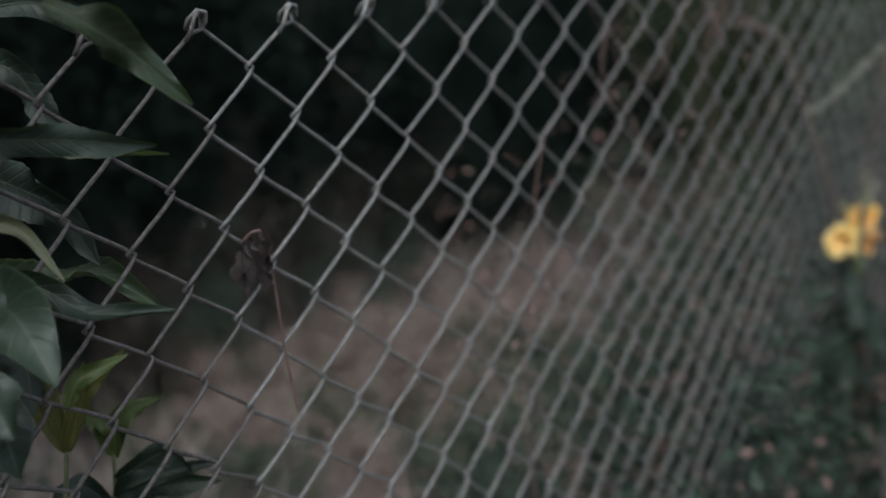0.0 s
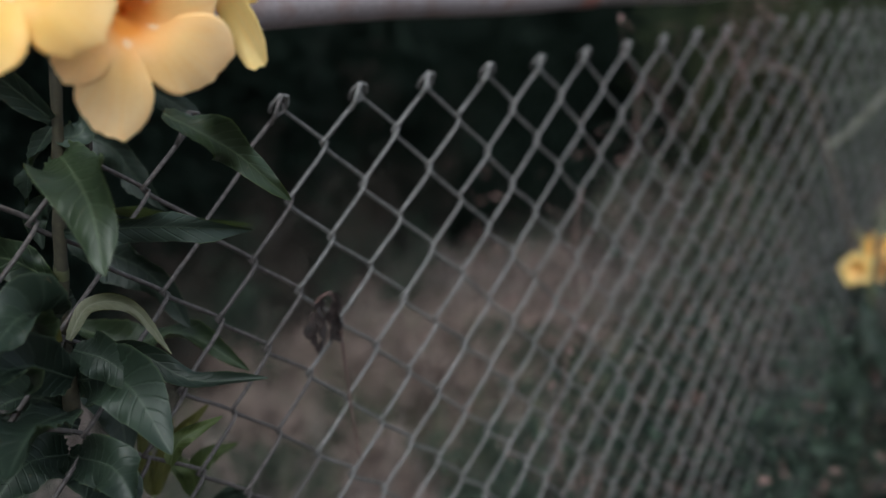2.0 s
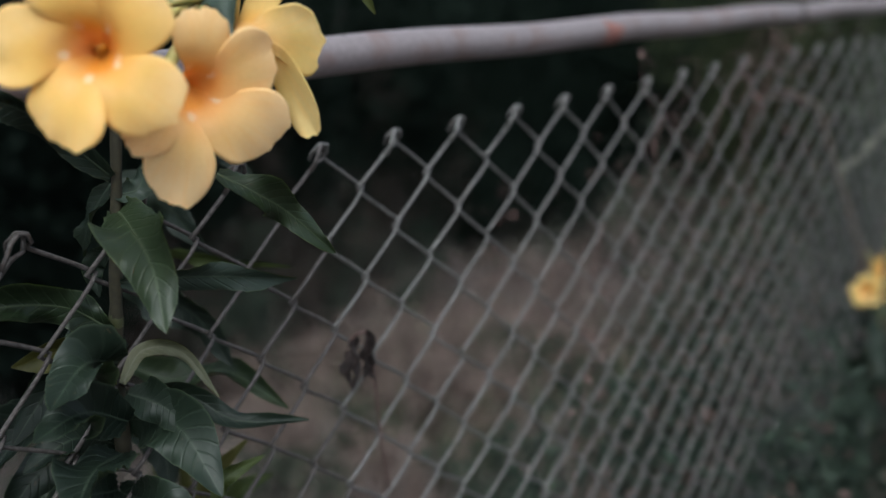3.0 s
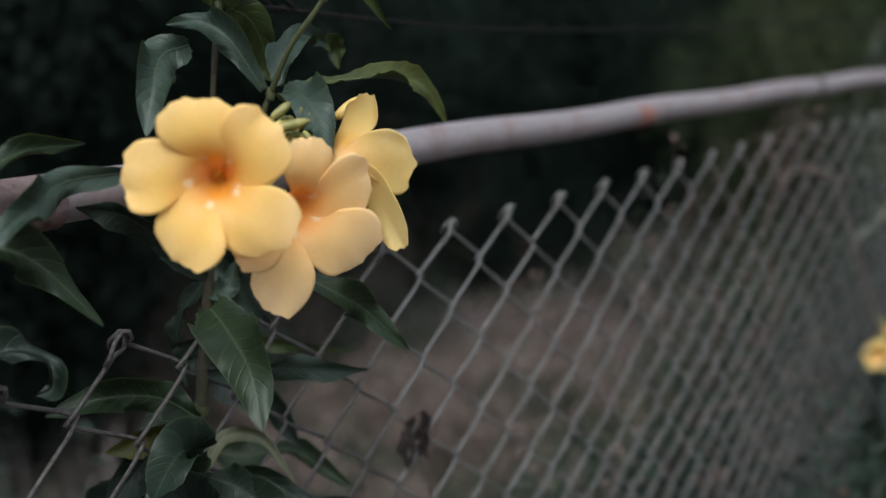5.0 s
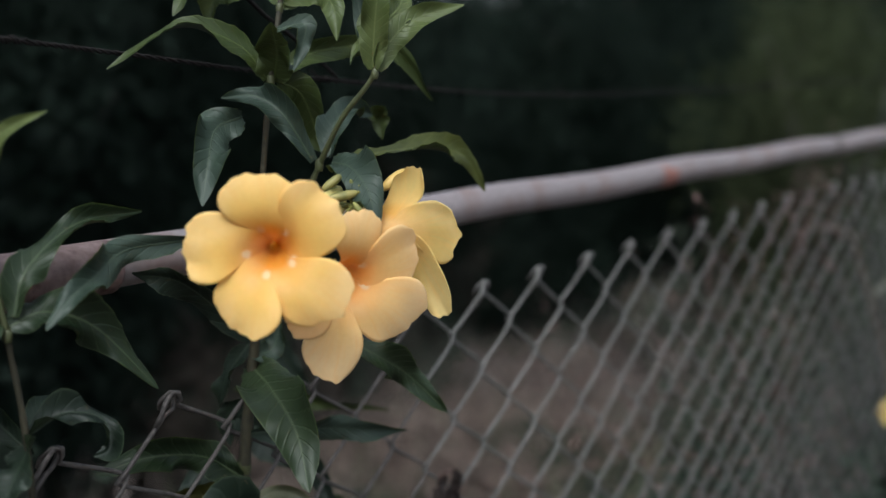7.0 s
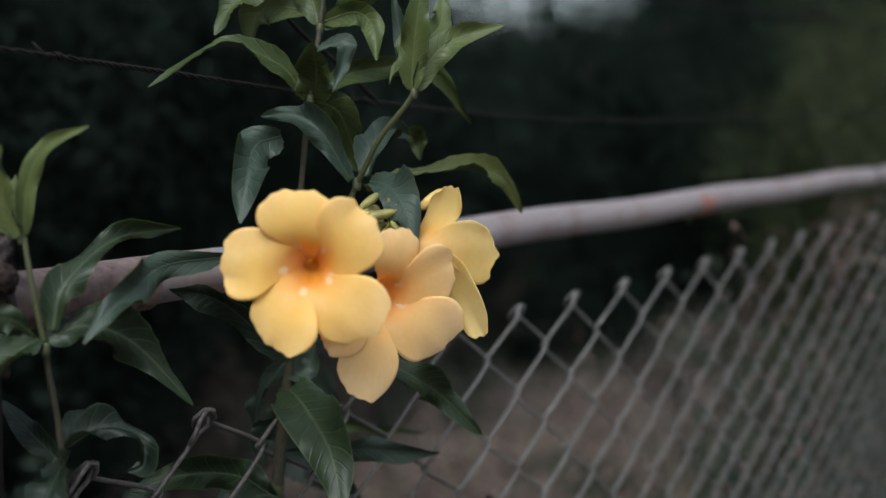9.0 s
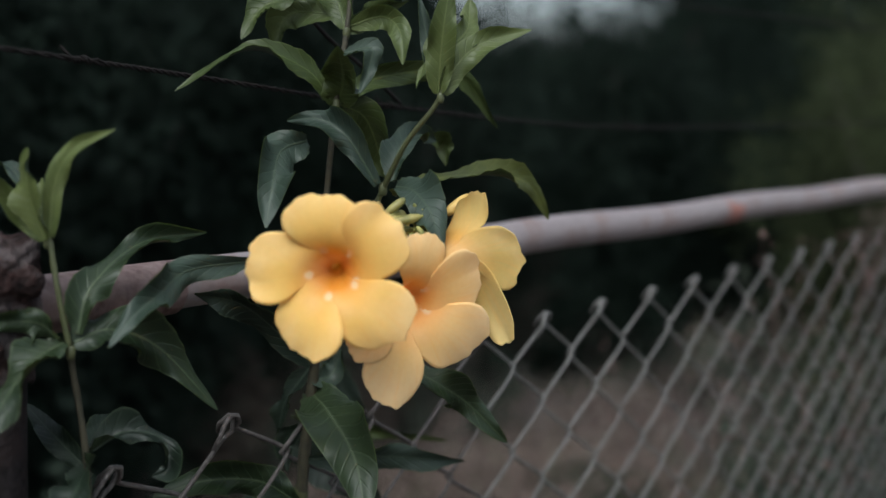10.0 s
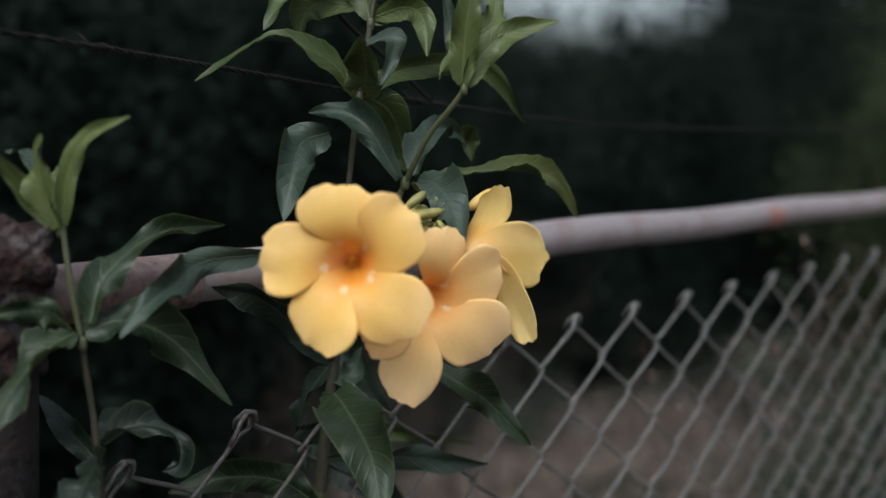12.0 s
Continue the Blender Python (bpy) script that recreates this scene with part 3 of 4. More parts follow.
# barbed wire
def strand(points, name, label, barbs):
    base = thing(name, points[0], label, "barbed wire", "strands of barbed wire")
    path = curve_through(points, 60)
    for phase in (0.0, math.pi):
        ring = []
        for i, p in enumerate(path):
            a = phase + 1.05 * i
            ring.append(p + 0.0008 * (math.cos(a) * Vector((0, 0, 1)) + math.sin(a) * OUT))
        v, f = tube(ring, 0.00075, 6)
        mesh_part("wire", v, f, BARBED, base)
    for share in barbs:
        p = path[int(share * (len(path) - 1))]
        for q in range(2):
            coil = [p + ALONG * (0.0013 * i - 0.006 + 0.003 * q) + 0.0018 * (math.cos(1.3 * i + q) * Vector((0, 0, 1)) + math.sin(1.3 * i + q) * OUT) for i in range(9)]
            coil = [coil[0] + Vector((-0.004, 0, 0.004 - 0.006 * q))] + coil + [coil[-1] + Vector((0.005, 0.0, 0.002 - 0.005 * q))]
            v, f = tube(coil, 0.0007, 6)
            mesh_part("barb", v, f, BARBED, base)


strand([(-0.36, 0.35, 1.545), (-0.057, 0.492, 1.520), (0.05, 0.544, 1.511), (0.188, 0.611, 1.499), (0.40, 0.712, 1.489), (0.70, 0.86, 1.492), (1.6, 1.295, 1.51), (3.0, 1.97, 1.53)], "barbed_wire", "dark rusty two-strand barbed wire above the rail", (0.183, 0.42, 0.60, 0.75, 0.9))
strand([(-0.30, 0.38, 1.585), (0.10, 0.567, 1.588), (0.505, 0.764, 1.594), (0.839, 0.925, 1.606), (1.7, 1.34, 1.63), (3.0, 1.97, 1.66)], "barbed_wire", "upper dark rusty strand of barbed wire", (0.35, 0.62, 0.8))
strand([(0.085, 0.561, 1.586), (0.107, 0.571, 1.556), (0.128, 0.582, 1.538), (0.156, 0.596, 1.522), (0.188, 0.611, 1.501)], "tie_wire", "short rusty wire tying the two strands", ())

# ---- the flowering shrub on the fence ----
plant = thing("flowering_shrub", (0.112, 0.545, 0.0), "leafy shrub with big yellow trumpet flowers growing through the fence", "shrub")
shoot = thing("leafy_shoot", (-0.02, 0.50, 0.0), "slender green shoot with paired glossy leaves in front of the rail", "shoot")
weed = thing("young_weed", (0.10, 0.56, 0.0), "low yellowish-green weed at the mesh", "weed")
# side shoot in front of the rail
stem(shoot, "stem", [(-0.013, 0.477, 1.254), (-0.018, 0.474, 1.337), (-0.024, 0.472, 1.380), (-0.025, 0.470, 1.389)], 0.0017, 0.0013, STEM_BROWN)
stem(shoot, "stem", [(-0.025, 0.470, 1.388), (-0.030, 0.470, 1.415), (-0.033, 0.473, 1.438)], 0.0014, 0.0012, STEM_GREEN)
node(shoot, (-0.025, 0.470, 1.388), 0.0026)
node(shoot, (-0.034, 0.473, 1.437), 0.0022)
leaf(shoot, [(-0.033, 0.473, 1.439), (-0.031, 0.474, 1.461), (-0.024, 0.471, 1.477), (-0.007, 0.463, 1.487)], 0.0082, LEAF_YOUNG, 10, 0.35, 0.2)
leaf(shoot, [(-0.035, 0.471, 1.438), (-0.042, 0.471, 1.460), (-0.042, 0.471, 1.478)], 0.0133, LEAF_YOUNG, -10, 0.35, 0.2)
leaf(shoot, [(-0.036, 0.474, 1.438), (-0.048, 0.477, 1.454), (-0.061, 0.467, 1.470)], 0.0090, LEAF_YOUNG, 20, 0.35, 0.2)
leaf(shoot, [(-0.039, 0.489, 1.455), (-0.047, 0.505, 1.467), (-0.055, 0.514, 1.468)], 0.0065, LEAF_GREY, 30, 0.35, 0.2)
leaf(shoot, [(-0.033, 0.477, 1.439), (-0.035, 0.492, 1.453), (-0.034, 0.496, 1.463)], 0.0064, LEAF_YOUNG, 0, 0.35, 0.2)
leaf(shoot, [(-0.022, 0.471, 1.396), (-0.015, 0.478, 1.416), (0.011, 0.502, 1.432), (0.046, 0.521, 1.434)], 0.0135, LEAF_SHOOT, 20, 0.5, 0.42)
leaf(shoot, [(-0.029, 0.471, 1.393), (-0.037, 0.472, 1.401), (-0.049, 0.470, 1.403), (-0.064, 0.469, 1.401)], 0.0106, LEAF_SHOOT, -30, 0.3, 0.4)
leaf(shoot, [(-0.028, 0.470, 1.393), (-0.041, 0.462, 1.387), (-0.055, 0.449, 1.372), (-0.067, 0.442, 1.352)], 0.0178, LEAF_SHOOT, 5, 0.25, 0.25)
leaf(shoot, [(-0.024, 0.471, 1.392), (-0.008, 0.473, 1.397), (0.015, 0.478, 1.386), (0.042, 0.475, 1.355)], 0.0193, LEAF_SHOOT, -8, 0.35, 0.4)
leaf(shoot, [(0.0599, 0.4908, 1.4234), (0.0293, 0.4823, 1.4213), (0.0132, 0.4685, 1.4129), (0.0002, 0.4590, 1.4056), (-0.0113, 0.4529, 1.3934)], 0.0138, LEAF_GREY, -12, 0.5, 0.5)
leaf(shoot, [(-0.016, 0.479, 1.339), (0.000, 0.479, 1.347), (0.016, 0.476, 1.343), (0.018, 0.470, 1.331), (0.010, 0.468, 1.328)], 0.0095, LEAF_DARK, -55, 1.0, 0.8)
leaf(shoot, [(-0.015, 0.478, 1.336), (-0.023, 0.464, 1.328), (-0.031, 0.460, 1.312)], 0.0184, LEAF_DARK, 20, 0.4, 0.2)
leaf(shoot, [(-0.017, 0.481, 1.339), (-0.008, 0.493, 1.347), (0.004, 0.499, 1.346)], 0.0089, LEAF_GREY, 20, 0.35, 0.2)
leaf(shoot, [(-0.015, 0.479, 1.328), (-0.029, 0.501, 1.341), (-0.040, 0.529, 1.350)], 0.0105, LEAF_DARK, 20, 0.35, 0.2)
# main stem, behind the flowers
stem(plant, "stem", [(0.106, 0.545, 1.206), (0.105, 0.544, 1.254), (0.106, 0.541, 1.283), (0.107, 0.538, 1.314), (0.109, 0.533, 1.356), (0.110, 0.528, 1.403)], 0.0044, 0.0026, STEM_BROWN)
stem(plant, "stem", [(0.110, 0.528, 1.403), (0.111, 0.526, 1.451), (0.115, 0.527, 1.500), (0.122, 0.533, 1.538), (0.127, 0.539, 1.569)], 0.0017, 0.0013, STEM_BROWN)
stem(plant, "branch", [(0.110, 0.531, 1.384), (0.121, 0.521, 1.422), (0.130, 0.506, 1.447), (0.133, 0.501, 1.458), (0.138, 0.484, 1.483), (0.149, 0.469, 1.507), (0.152, 0.468, 1.533)], 0.0017, 0.0012, STEM_GREEN)
node(plant, (0.115, 0.526, 1.500), 0.0026)
node(plant, (0.149, 0.469, 1.506), 0.0022)
node(plant, (0.122, 0.533, 1.538), 0.0024)
node(plant, (0.133, 0.501, 1.458), 0.0028)
node(plant, (0.106, 0.541, 1.283), 0.0048)
leaf(plant, [(0.113, 0.527, 1.501), (0.098, 0.527, 1.518), (0.066, 0.528, 1.526), (0.032, 0.532, 1.504)], 0.0120, LEAF_OLIVE, 20, 0.3, 0.22)
leaf(plant, [(0.1180, 0.5300, 1.5000), (0.1155, 0.5180, 1.5145), (0.1071, 0.5034, 1.5295)], 0.0210, LEAF_OLIVE, 0, 0.45, 0.2)
leaf(plant, [(0.1100, 0.5020, 1.5260), (0.1205, 0.4920, 1.5290), (0.1190, 0.4905, 1.5190), (0.1134, 0.4876, 1.5063)], 0.0088, LEAF_GREY, -10, 0.4, 0.2)
leaf(plant, [(0.118, 0.528, 1.502), (0.145, 0.536, 1.516), (0.193, 0.541, 1.519), (0.218, 0.538, 1.490)], 0.0117, LEAF_OLIVE, 20, 0.35, 0.2)
leaf(plant, [(0.121, 0.531, 1.500), (0.135, 0.534, 1.493), (0.146, 0.539, 1.473), (0.150, 0.541, 1.461)], 0.0218, LEAF_OLIVE, 0, 0.2, 0.2)
leaf(plant, [(0.1290, 0.5000, 1.4600), (0.1131, 0.5011, 1.4837), (0.1017, 0.5128, 1.4927), (0.0877, 0.5236, 1.4911)], 0.0128, LEAF_GREY, 15, 0.6, 0.42)
leaf(plant, [(0.1000, 0.5280, 1.4810), (0.0841, 0.5209, 1.4755), (0.0752, 0.5046, 1.4600), (0.0690, 0.4937, 1.4395)], 0.0195, LEAF_GREY, -12, 0.4, 0.4)
leaf(plant, [(0.139, 0.502, 1.462), (0.145, 0.511, 1.478), (0.160, 0.526, 1.486), (0.177, 0.533, 1.482)], 0.0149, LEAF_GREY, -20, 0.5, 0.2)
leaf(plant, [(0.174, 0.534, 1.484), (0.185, 0.540, 1.482), (0.186, 0.538, 1.468)], 0.0106, LEAF_OLIVE, 30, 0.35, 0.2)
leaf(plant, [(0.137, 0.493, 1.460), (0.140, 0.476, 1.459), (0.1415, 0.456, 1.448), (0.1415, 0.446, 1.428)], 0.0175, LEAF_GREY, 0, 0.35, 0.3)
leaf(plant, [(0.1450, 0.4870, 1.4630), (0.1775, 0.5011, 1.4655), (0.2086, 0.5138, 1.4650), (0.2342, 0.5247, 1.4580), (0.2523, 0.5330, 1.4373)], 0.0155, LEAF_LIME, -28, 0.35, 0.2)
leaf(plant, [(0.148, 0.469, 1.508), (0.147, 0.467, 1.524), (0.147, 0.464, 1.542), (0.149, 0.463, 1.561)], 0.0139, LEAF_YOUNG, -15, 0.35, 0.2)
leaf(plant, [(0.150, 0.469, 1.508), (0.157, 0.469, 1.522), (0.172, 0.471, 1.534), (0.197, 0.467, 1.542)], 0.0131, LEAF_YOUNG, 15, 0.35, 0.2)
leaf(plant, [(0.148, 0.472, 1.508), (0.147, 0.481, 1.530), (0.143, 0.487, 1.557)], 0.0071, LEAF_GREY, 30, 0.35, 0.2)
leaf(plant, [(0.150, 0.481, 1.538), (0.145, 0.476, 1.526), (0.137, 0.472, 1.510)], 0.0065, LEAF_YOUNG, 40, 0.35, 0.2)
leaf(plant, [(0.151, 0.470, 1.530), (0.167, 0.480, 1.540), (0.173, 0.490, 1.557)], 0.0127, LEAF_YOUNG, 10, 0.35, 0.2)
leaf(plant, [(0.109, 0.548, 1.559), (0.082, 0.550, 1.550), (0.069, 0.547, 1.532)], 0.0135, LEAF_OLIVE, 30, 0.35, 0.2)
leaf(plant, [(0.120, 0.542, 1.548), (0.098, 0.559, 1.547), (0.091, 0.564, 1.526)], 0.0174, LEAF_OLIVE, 20, 0.35, 0.2)
leaf(plant, [(0.124, 0.535, 1.539), (0.137, 0.537, 1.550), (0.160, 0.540, 1.558)], 0.0120, LEAF_OLIVE, 45, 0.35, 0.2)
leaf(plant, [(0.125, 0.535, 1.542), (0.138, 0.522, 1.547), (0.142, 0.507, 1.539), (0.141, 0.499, 1.522)], 0.0127, LEAF_YOUNG, 10, 0.35, 0.2)
leaf(plant, [(0.122, 0.535, 1.540), (0.120, 0.545, 1.557), (0.114, 0.556, 1.575)], 0.0149, LEAF_OLIVE, 10, 0.35, 0.2)
leaf(plant, [(0.109, 0.538, 1.342), (0.108, 0.506, 1.340), (0.108, 0.465, 1.328), (0.107, 0.443, 1.304)], 0.0292, LEAF_SHOOT, -5, 0.28, 0.25)
leaf(plant, [(0.102, 0.534, 1.280), (0.080, 0.534, 1.295), (0.049, 0.528, 1.301), (0.022, 0.529, 1.295)], 0.0185, LEAF_SHOOT, -20, 0.4, 0.5)
leaf(plant, [(0.100, 0.534, 1.249), (0.083, 0.536, 1.271), (0.053, 0.540, 1.266)], 0.0197, LEAF_YELLOW, -20, 0.4, 0.2)
leaf(plant, [(0.108, 0.536, 1.304), (0.150, 0.531, 1.303), (0.200, 0.525, 1.297)], 0.0153, LEAF_GREY, 50, 0.4, 0.25)
leaf(plant, [(0.150, 0.498, 1.363), (0.167, 0.492, 1.353), (0.186, 0.495, 1.340), (0.208, 0.490, 1.318)], 0.0165, LEAF_SHOOT, -10, 0.4, 0.4)
leaf(plant, [(0.105, 0.531, 1.251), (0.117, 0.535, 1.266), (0.136, 0.529, 1.264), (0.151, 0.515, 1.241)], 0.0076, LEAF_PALE, -20, 0.5, 0.25)
leaf(plant, [(0.106, 0.529, 1.360), (0.067, 0.518, 1.395), (0.039, 0.514, 1.404)], 0.0150, LEAF_DARK, -20, 0.4, 0.2)
leaf(plant, [(0.105, 0.538, 1.323), (0.098, 0.549, 1.311), (0.099, 0.545, 1.295)], 0.0106, LEAF_DARK, 0, 0.35, 0.2)
leaf(plant, [(0.107, 0.537, 1.355), (0.096, 0.544, 1.335), (0.095, 0.552, 1.314)], 0.0124, LEAF_DARK, 30, 0.35, 0.2)
leaf(plant, [(0.107, 0.532, 1.350), (0.120, 0.535, 1.352), (0.125, 0.535, 1.366)], 0.0123, LEAF_GREY, -20, 0.35, 0.2)
leaf(plant, [(0.110, 0.551, 1.223), (0.124, 0.500, 1.235), (0.135, 0.464, 1.210)], 0.0303, LEAF_DARK, 0, 0.3, 0.15)
leaf(plant, [(0.147, 0.519, 1.180), (0.154, 0.519, 1.192), (0.177, 0.521, 1.200)], 0.0087, LEAF_OLIVE, 10, 0.35, 0.2)
leaf(plant, [(0.106, 0.550, 1.209), (0.080, 0.533, 1.225), (0.052, 0.523, 1.216)], 0.0236, LEAF_DARK, 0, 0.3, 0.2)
leaf(plant, [(0.104, 0.555, 1.181), (0.080, 0.535, 1.189), (0.057, 0.520, 1.173)], 0.0270, LEAF_DARK, 0, 0.3, 0.2)
leaf(plant, [(0.104, 0.555, 1.181), (0.116, 0.513, 1.180), (0.119, 0.484, 1.165)], 0.0270, LEAF_DARK, 0, 0.3, 0.2)
leaf(plant, [(0.123, 0.620, 1.239), (0.100, 0.602, 1.253), (0.081, 0.595, 1.234)], 0.0237, LEAF_DARK, 0, 0.3, 0.2)
leaf(plant, [(0.129, 0.644, 1.277), (0.148, 0.627, 1.269), (0.167, 0.609, 1.257), (0.182, 0.589, 1.229)], 0.0268, LEAF_DARK, 0, 0.3, 0.2)
leaf(plant, [(0.134, 0.651, 1.294), (0.164, 0.637, 1.290), (0.190, 0.626, 1.285), (0.228, 0.607, 1.281)], 0.0092, LEAF_OLIVE, 50, 0.3, 0.2)
leaf(plant, [(0.125, 0.638, 1.226), (0.153, 0.622, 1.215), (0.181, 0.603, 1.222), (0.206, 0.560, 1.208)], 0.0200, LEAF_SHOOT, -15, 0.4, 0.4)
leaf(plant, [(0.139, 0.672, 1.335), (0.159, 0.658, 1.327), (0.170, 0.647, 1.310), (0.185, 0.633, 1.289)], 0.0191, LEAF_DARK, 10, 0.3, 0.2)
leaf(plant, [(0.147, 0.673, 1.359), (0.174, 0.659, 1.363), (0.197, 0.643, 1.351), (0.215, 0.628, 1.332)], 0.0160, LEAF_DARK, -10, 0.3, 0.2)
leaf(plant, [(0.121, 0.646, 1.203), (0.137, 0.627, 1.189), (0.143, 0.609, 1.174), (0.142, 0.596, 1.150)], 0.0255, LEAF_DARK, 0, 0.3, 0.2)
leaf(plant, [(0.115, 0.565, 1.264), (0.090, 0.563, 1.256), (0.070, 0.555, 1.243), (0.051, 0.552, 1.219)], 0.0252, LEAF_DARK, -10, 0.3, 0.25)
leaf(plant, [(0.112, 0.560, 1.220), (0.082, 0.564, 1.236), (0.057, 0.556, 1.224), (0.033, 0.555, 1.196)], 0.0265, LEAF_DARK, 0, 0.3, 0.25)
leaf(plant, [(0.113, 0.560, 1.224), (0.139, 0.546, 1.234), (0.164, 0.526, 1.221), (0.198, 0.507, 1.222)], 0.0124, LEAF_DARK, -25, 0.5, 0.3)
leaf(plant, [(0.110, 0.554, 1.196), (0.083, 0.562, 1.206), (0.061, 0.558, 1.196), (0.044, 0.555, 1.175)], 0.0243, LEAF_DARK, 15, 0.3, 0.25)
# leaves that crowd the stem below the rail
leaf(plant, [(0.1016, 0.5221, 1.2664), (0.0805, 0.4965, 1.2765), (0.0592, 0.4649, 1.2686)], 0.0280, LEAF_DARK, -10, 0.35, 0.2)
leaf(plant, [(0.1026, 0.5126, 1.2376), (0.0776, 0.4902, 1.2549), (0.0518, 0.4708, 1.2529)], 0.0260, LEAF_DARK, 0, 0.35, 0.2)
leaf(plant, [(0.0979, 0.5079, 1.2228), (0.0785, 0.4804, 1.2284), (0.0612, 0.4469, 1.2218)], 0.0280, LEAF_DARK, 15, 0.35, 0.2)
leaf(plant, [(0.1012, 0.5084, 1.1986), (0.1104, 0.4758, 1.2038), (0.1157, 0.4584, 1.1929)], 0.0240, LEAF_DARK, 10, 0.35, 0.2)
leaf(plant, [(0.1060, 0.5260, 1.2473), (0.1189, 0.5118, 1.2436), (0.1326, 0.4939, 1.2323)], 0.0200, LEAF_DARK, -15, 0.35, 0.2)
# low shoots at the foot of the mesh
stem(weed, "stem", [(0.151, 0.592, 1.064), (0.154, 0.598, 1.094), (0.158, 0.604, 1.124)], 0.0018, 0.0014, STEM_GREEN)
leaf(weed, [(0.158, 0.604, 1.124), (0.154, 0.609, 1.156), (0.160, 0.610, 1.194)], 0.0073, LEAF_YELLOW, 20, 0.35, 0.2)
leaf(weed, [(0.159, 0.604, 1.124), (0.170, 0.600, 1.155), (0.191, 0.589, 1.182)], 0.0086, LEAF_YELLOW, 20, 0.35, 0.2)
leaf(weed, [(0.158, 0.604, 1.124), (0.147, 0.610, 1.147), (0.136, 0.615, 1.163)], 0.0080, LEAF_YELLOW, 20, 0.35, 0.2)
leaf(weed, [(0.158, 0.604, 1.124), (0.164, 0.602, 1.150), (0.171, 0.598, 1.175)], 0.0067, LEAF_YELLOW, 20, 0.35, 0.2)
stem(weed, "stem", [(0.182, 0.616, 1.043), (0.185, 0.623, 1.075), (0.188, 0.629, 1.106)], 0.0014, 0.0011, STEM_GREEN)
leaf(weed, [(0.188, 0.629, 1.106), (0.182, 0.632, 1.124), (0.170, 0.642, 1.138)], 0.0111, LEAF_OLIVE, 10, 0.35, 0.2)
leaf(weed, [(0.188, 0.629, 1.106), (0.196, 0.625, 1.130), (0.215, 0.617, 1.140)], 0.0111, LEAF_OLIVE, 10, 0.35, 0.2)
leaf(weed, [(0.189, 0.629, 1.104), (0.188, 0.628, 1.122), (0.175, 0.637, 1.130)], 0.0098, LEAF_OLIVE, 10, 0.35, 0.2)
leaf(weed, [(0.187, 0.626, 1.091), (0.215, 0.609, 1.109), (0.226, 0.599, 1.093)], 0.0144, LEAF_DARK, 10, 0.35, 0.2)
leaf(weed, [(0.186, 0.624, 1.082), (0.213, 0.605, 1.090), (0.239, 0.591, 1.092)], 0.0131, LEAF_DARK, 10, 0.35, 0.2)
leaf(weed, [(0.185, 0.624, 1.079), (0.199, 0.614, 1.093), (0.243, 0.592, 1.104)], 0.0118, LEAF_DARK, 10, 0.35, 0.2)
leaf(weed, [(0.185, 0.623, 1.075), (0.167, 0.631, 1.091), (0.151, 0.637, 1.078)], 0.0131, LEAF_DARK, 10, 0.35, 0.2)
# flowers
flower((0.0770, 0.4180, 1.4283), (-0.43, -0.90, 0.03), 1.0, ((102, 0.0370, 0.0172, 0.0), (42, 0.0380, 0.0172, 0.0), (320, 0.0410, 0.0178, 0.0), (249, 0.0395, 0.0160, 0.0), (176, 0.0385, 0.0160, 0.0)), (0.140, 0.491, 1.446), PETAL_WARM)
flower((0.1242, 0.4345, 1.4083), (0.08, -0.98, -0.10), 1.0, ((253, 0.0482, 0.0156, 0.002), (328, 0.0448, 0.0186, 0.0), (28, 0.0405, 0.0165, 0.0), (87, 0.0370, 0.0130, 0.0), (212, 0.0375, 0.0120, -0.003)), (0.143, 0.493, 1.442), PETAL_PEACH)
flower((0.1632, 0.4640, 1.4295), (0.87, 0.47, 0.08), 1.0, ((181, 0.0355, 0.0165, 0.0), (104, 0.0325, 0.0086, 0.0), (238, 0.0515, 0.0108, 0.0), (20, 0.0330, 0.0140, 0.0), (300, 0.0350, 0.0150, 0.0)), (0.133, 0.4500, 1.4360), PETAL_PALE)
BUDS = (0.136, 0.4665, 1.4380)

# lower stems down to the ground, with paired leaves
stem(plant, "stem", [(0.112, 0.545, 0.0), (0.118, 0.548, 0.35), (0.106, 0.552, 0.75), (0.094, 0.546, 1.0), (0.094, 0.537, 1.16)], 0.007, 0.0042, STEM_BROWN)
stem(shoot, "stem", [(-0.02, 0.50, 0.0), (-0.01, 0.49, 0.5), (0.0, 0.478, 0.9), (-0.012, 0.472, 1.26)], 0.004, 0.0026, STEM_GREEN)
stem(weed, "stem", [(0.10, 0.56, 0.0), (0.13, 0.565, 0.6), (0.135, 0.56, 1.06)], 0.003, 0.0016, STEM_GREEN)
rng = random.Random(5)
for owner, x, y, low, high, count in ((plant, 0.105, 0.545, 0.30, 1.08, 46), (shoot, -0.005, 0.48, 0.45, 1.20, 30), (weed, 0.125, 0.56, 0.25, 0.93, 30)):
    for i in range(count):
        z = low + (high - low) * (i + rng.random()) / count
        a = i * 1.57 + rng.uniform(-0.5, 0.5)
        ln, drop = rng.uniform(0.07, 0.12), rng.uniform(0.02, 0.06)
        b = Vector((x + rng.uniform(-0.01, 0.01), y + rng.uniform(-0.01, 0.01), z))
        d = Vector((math.cos(a), math.sin(a), 0))
        leaf(owner, [b, b + d * ln * 0.55 + Vector((0, 0, 0.012)), b + d * ln + Vector((0, 0, -drop))], rng.uniform(0.024, 0.034), LEAF_DARK if rng.random() < 0.8 else LEAF_OLIVE, rng.uniform(-30, 30), 0.3, 0.18)

# the cluster of green buds
rng = random.Random(8)
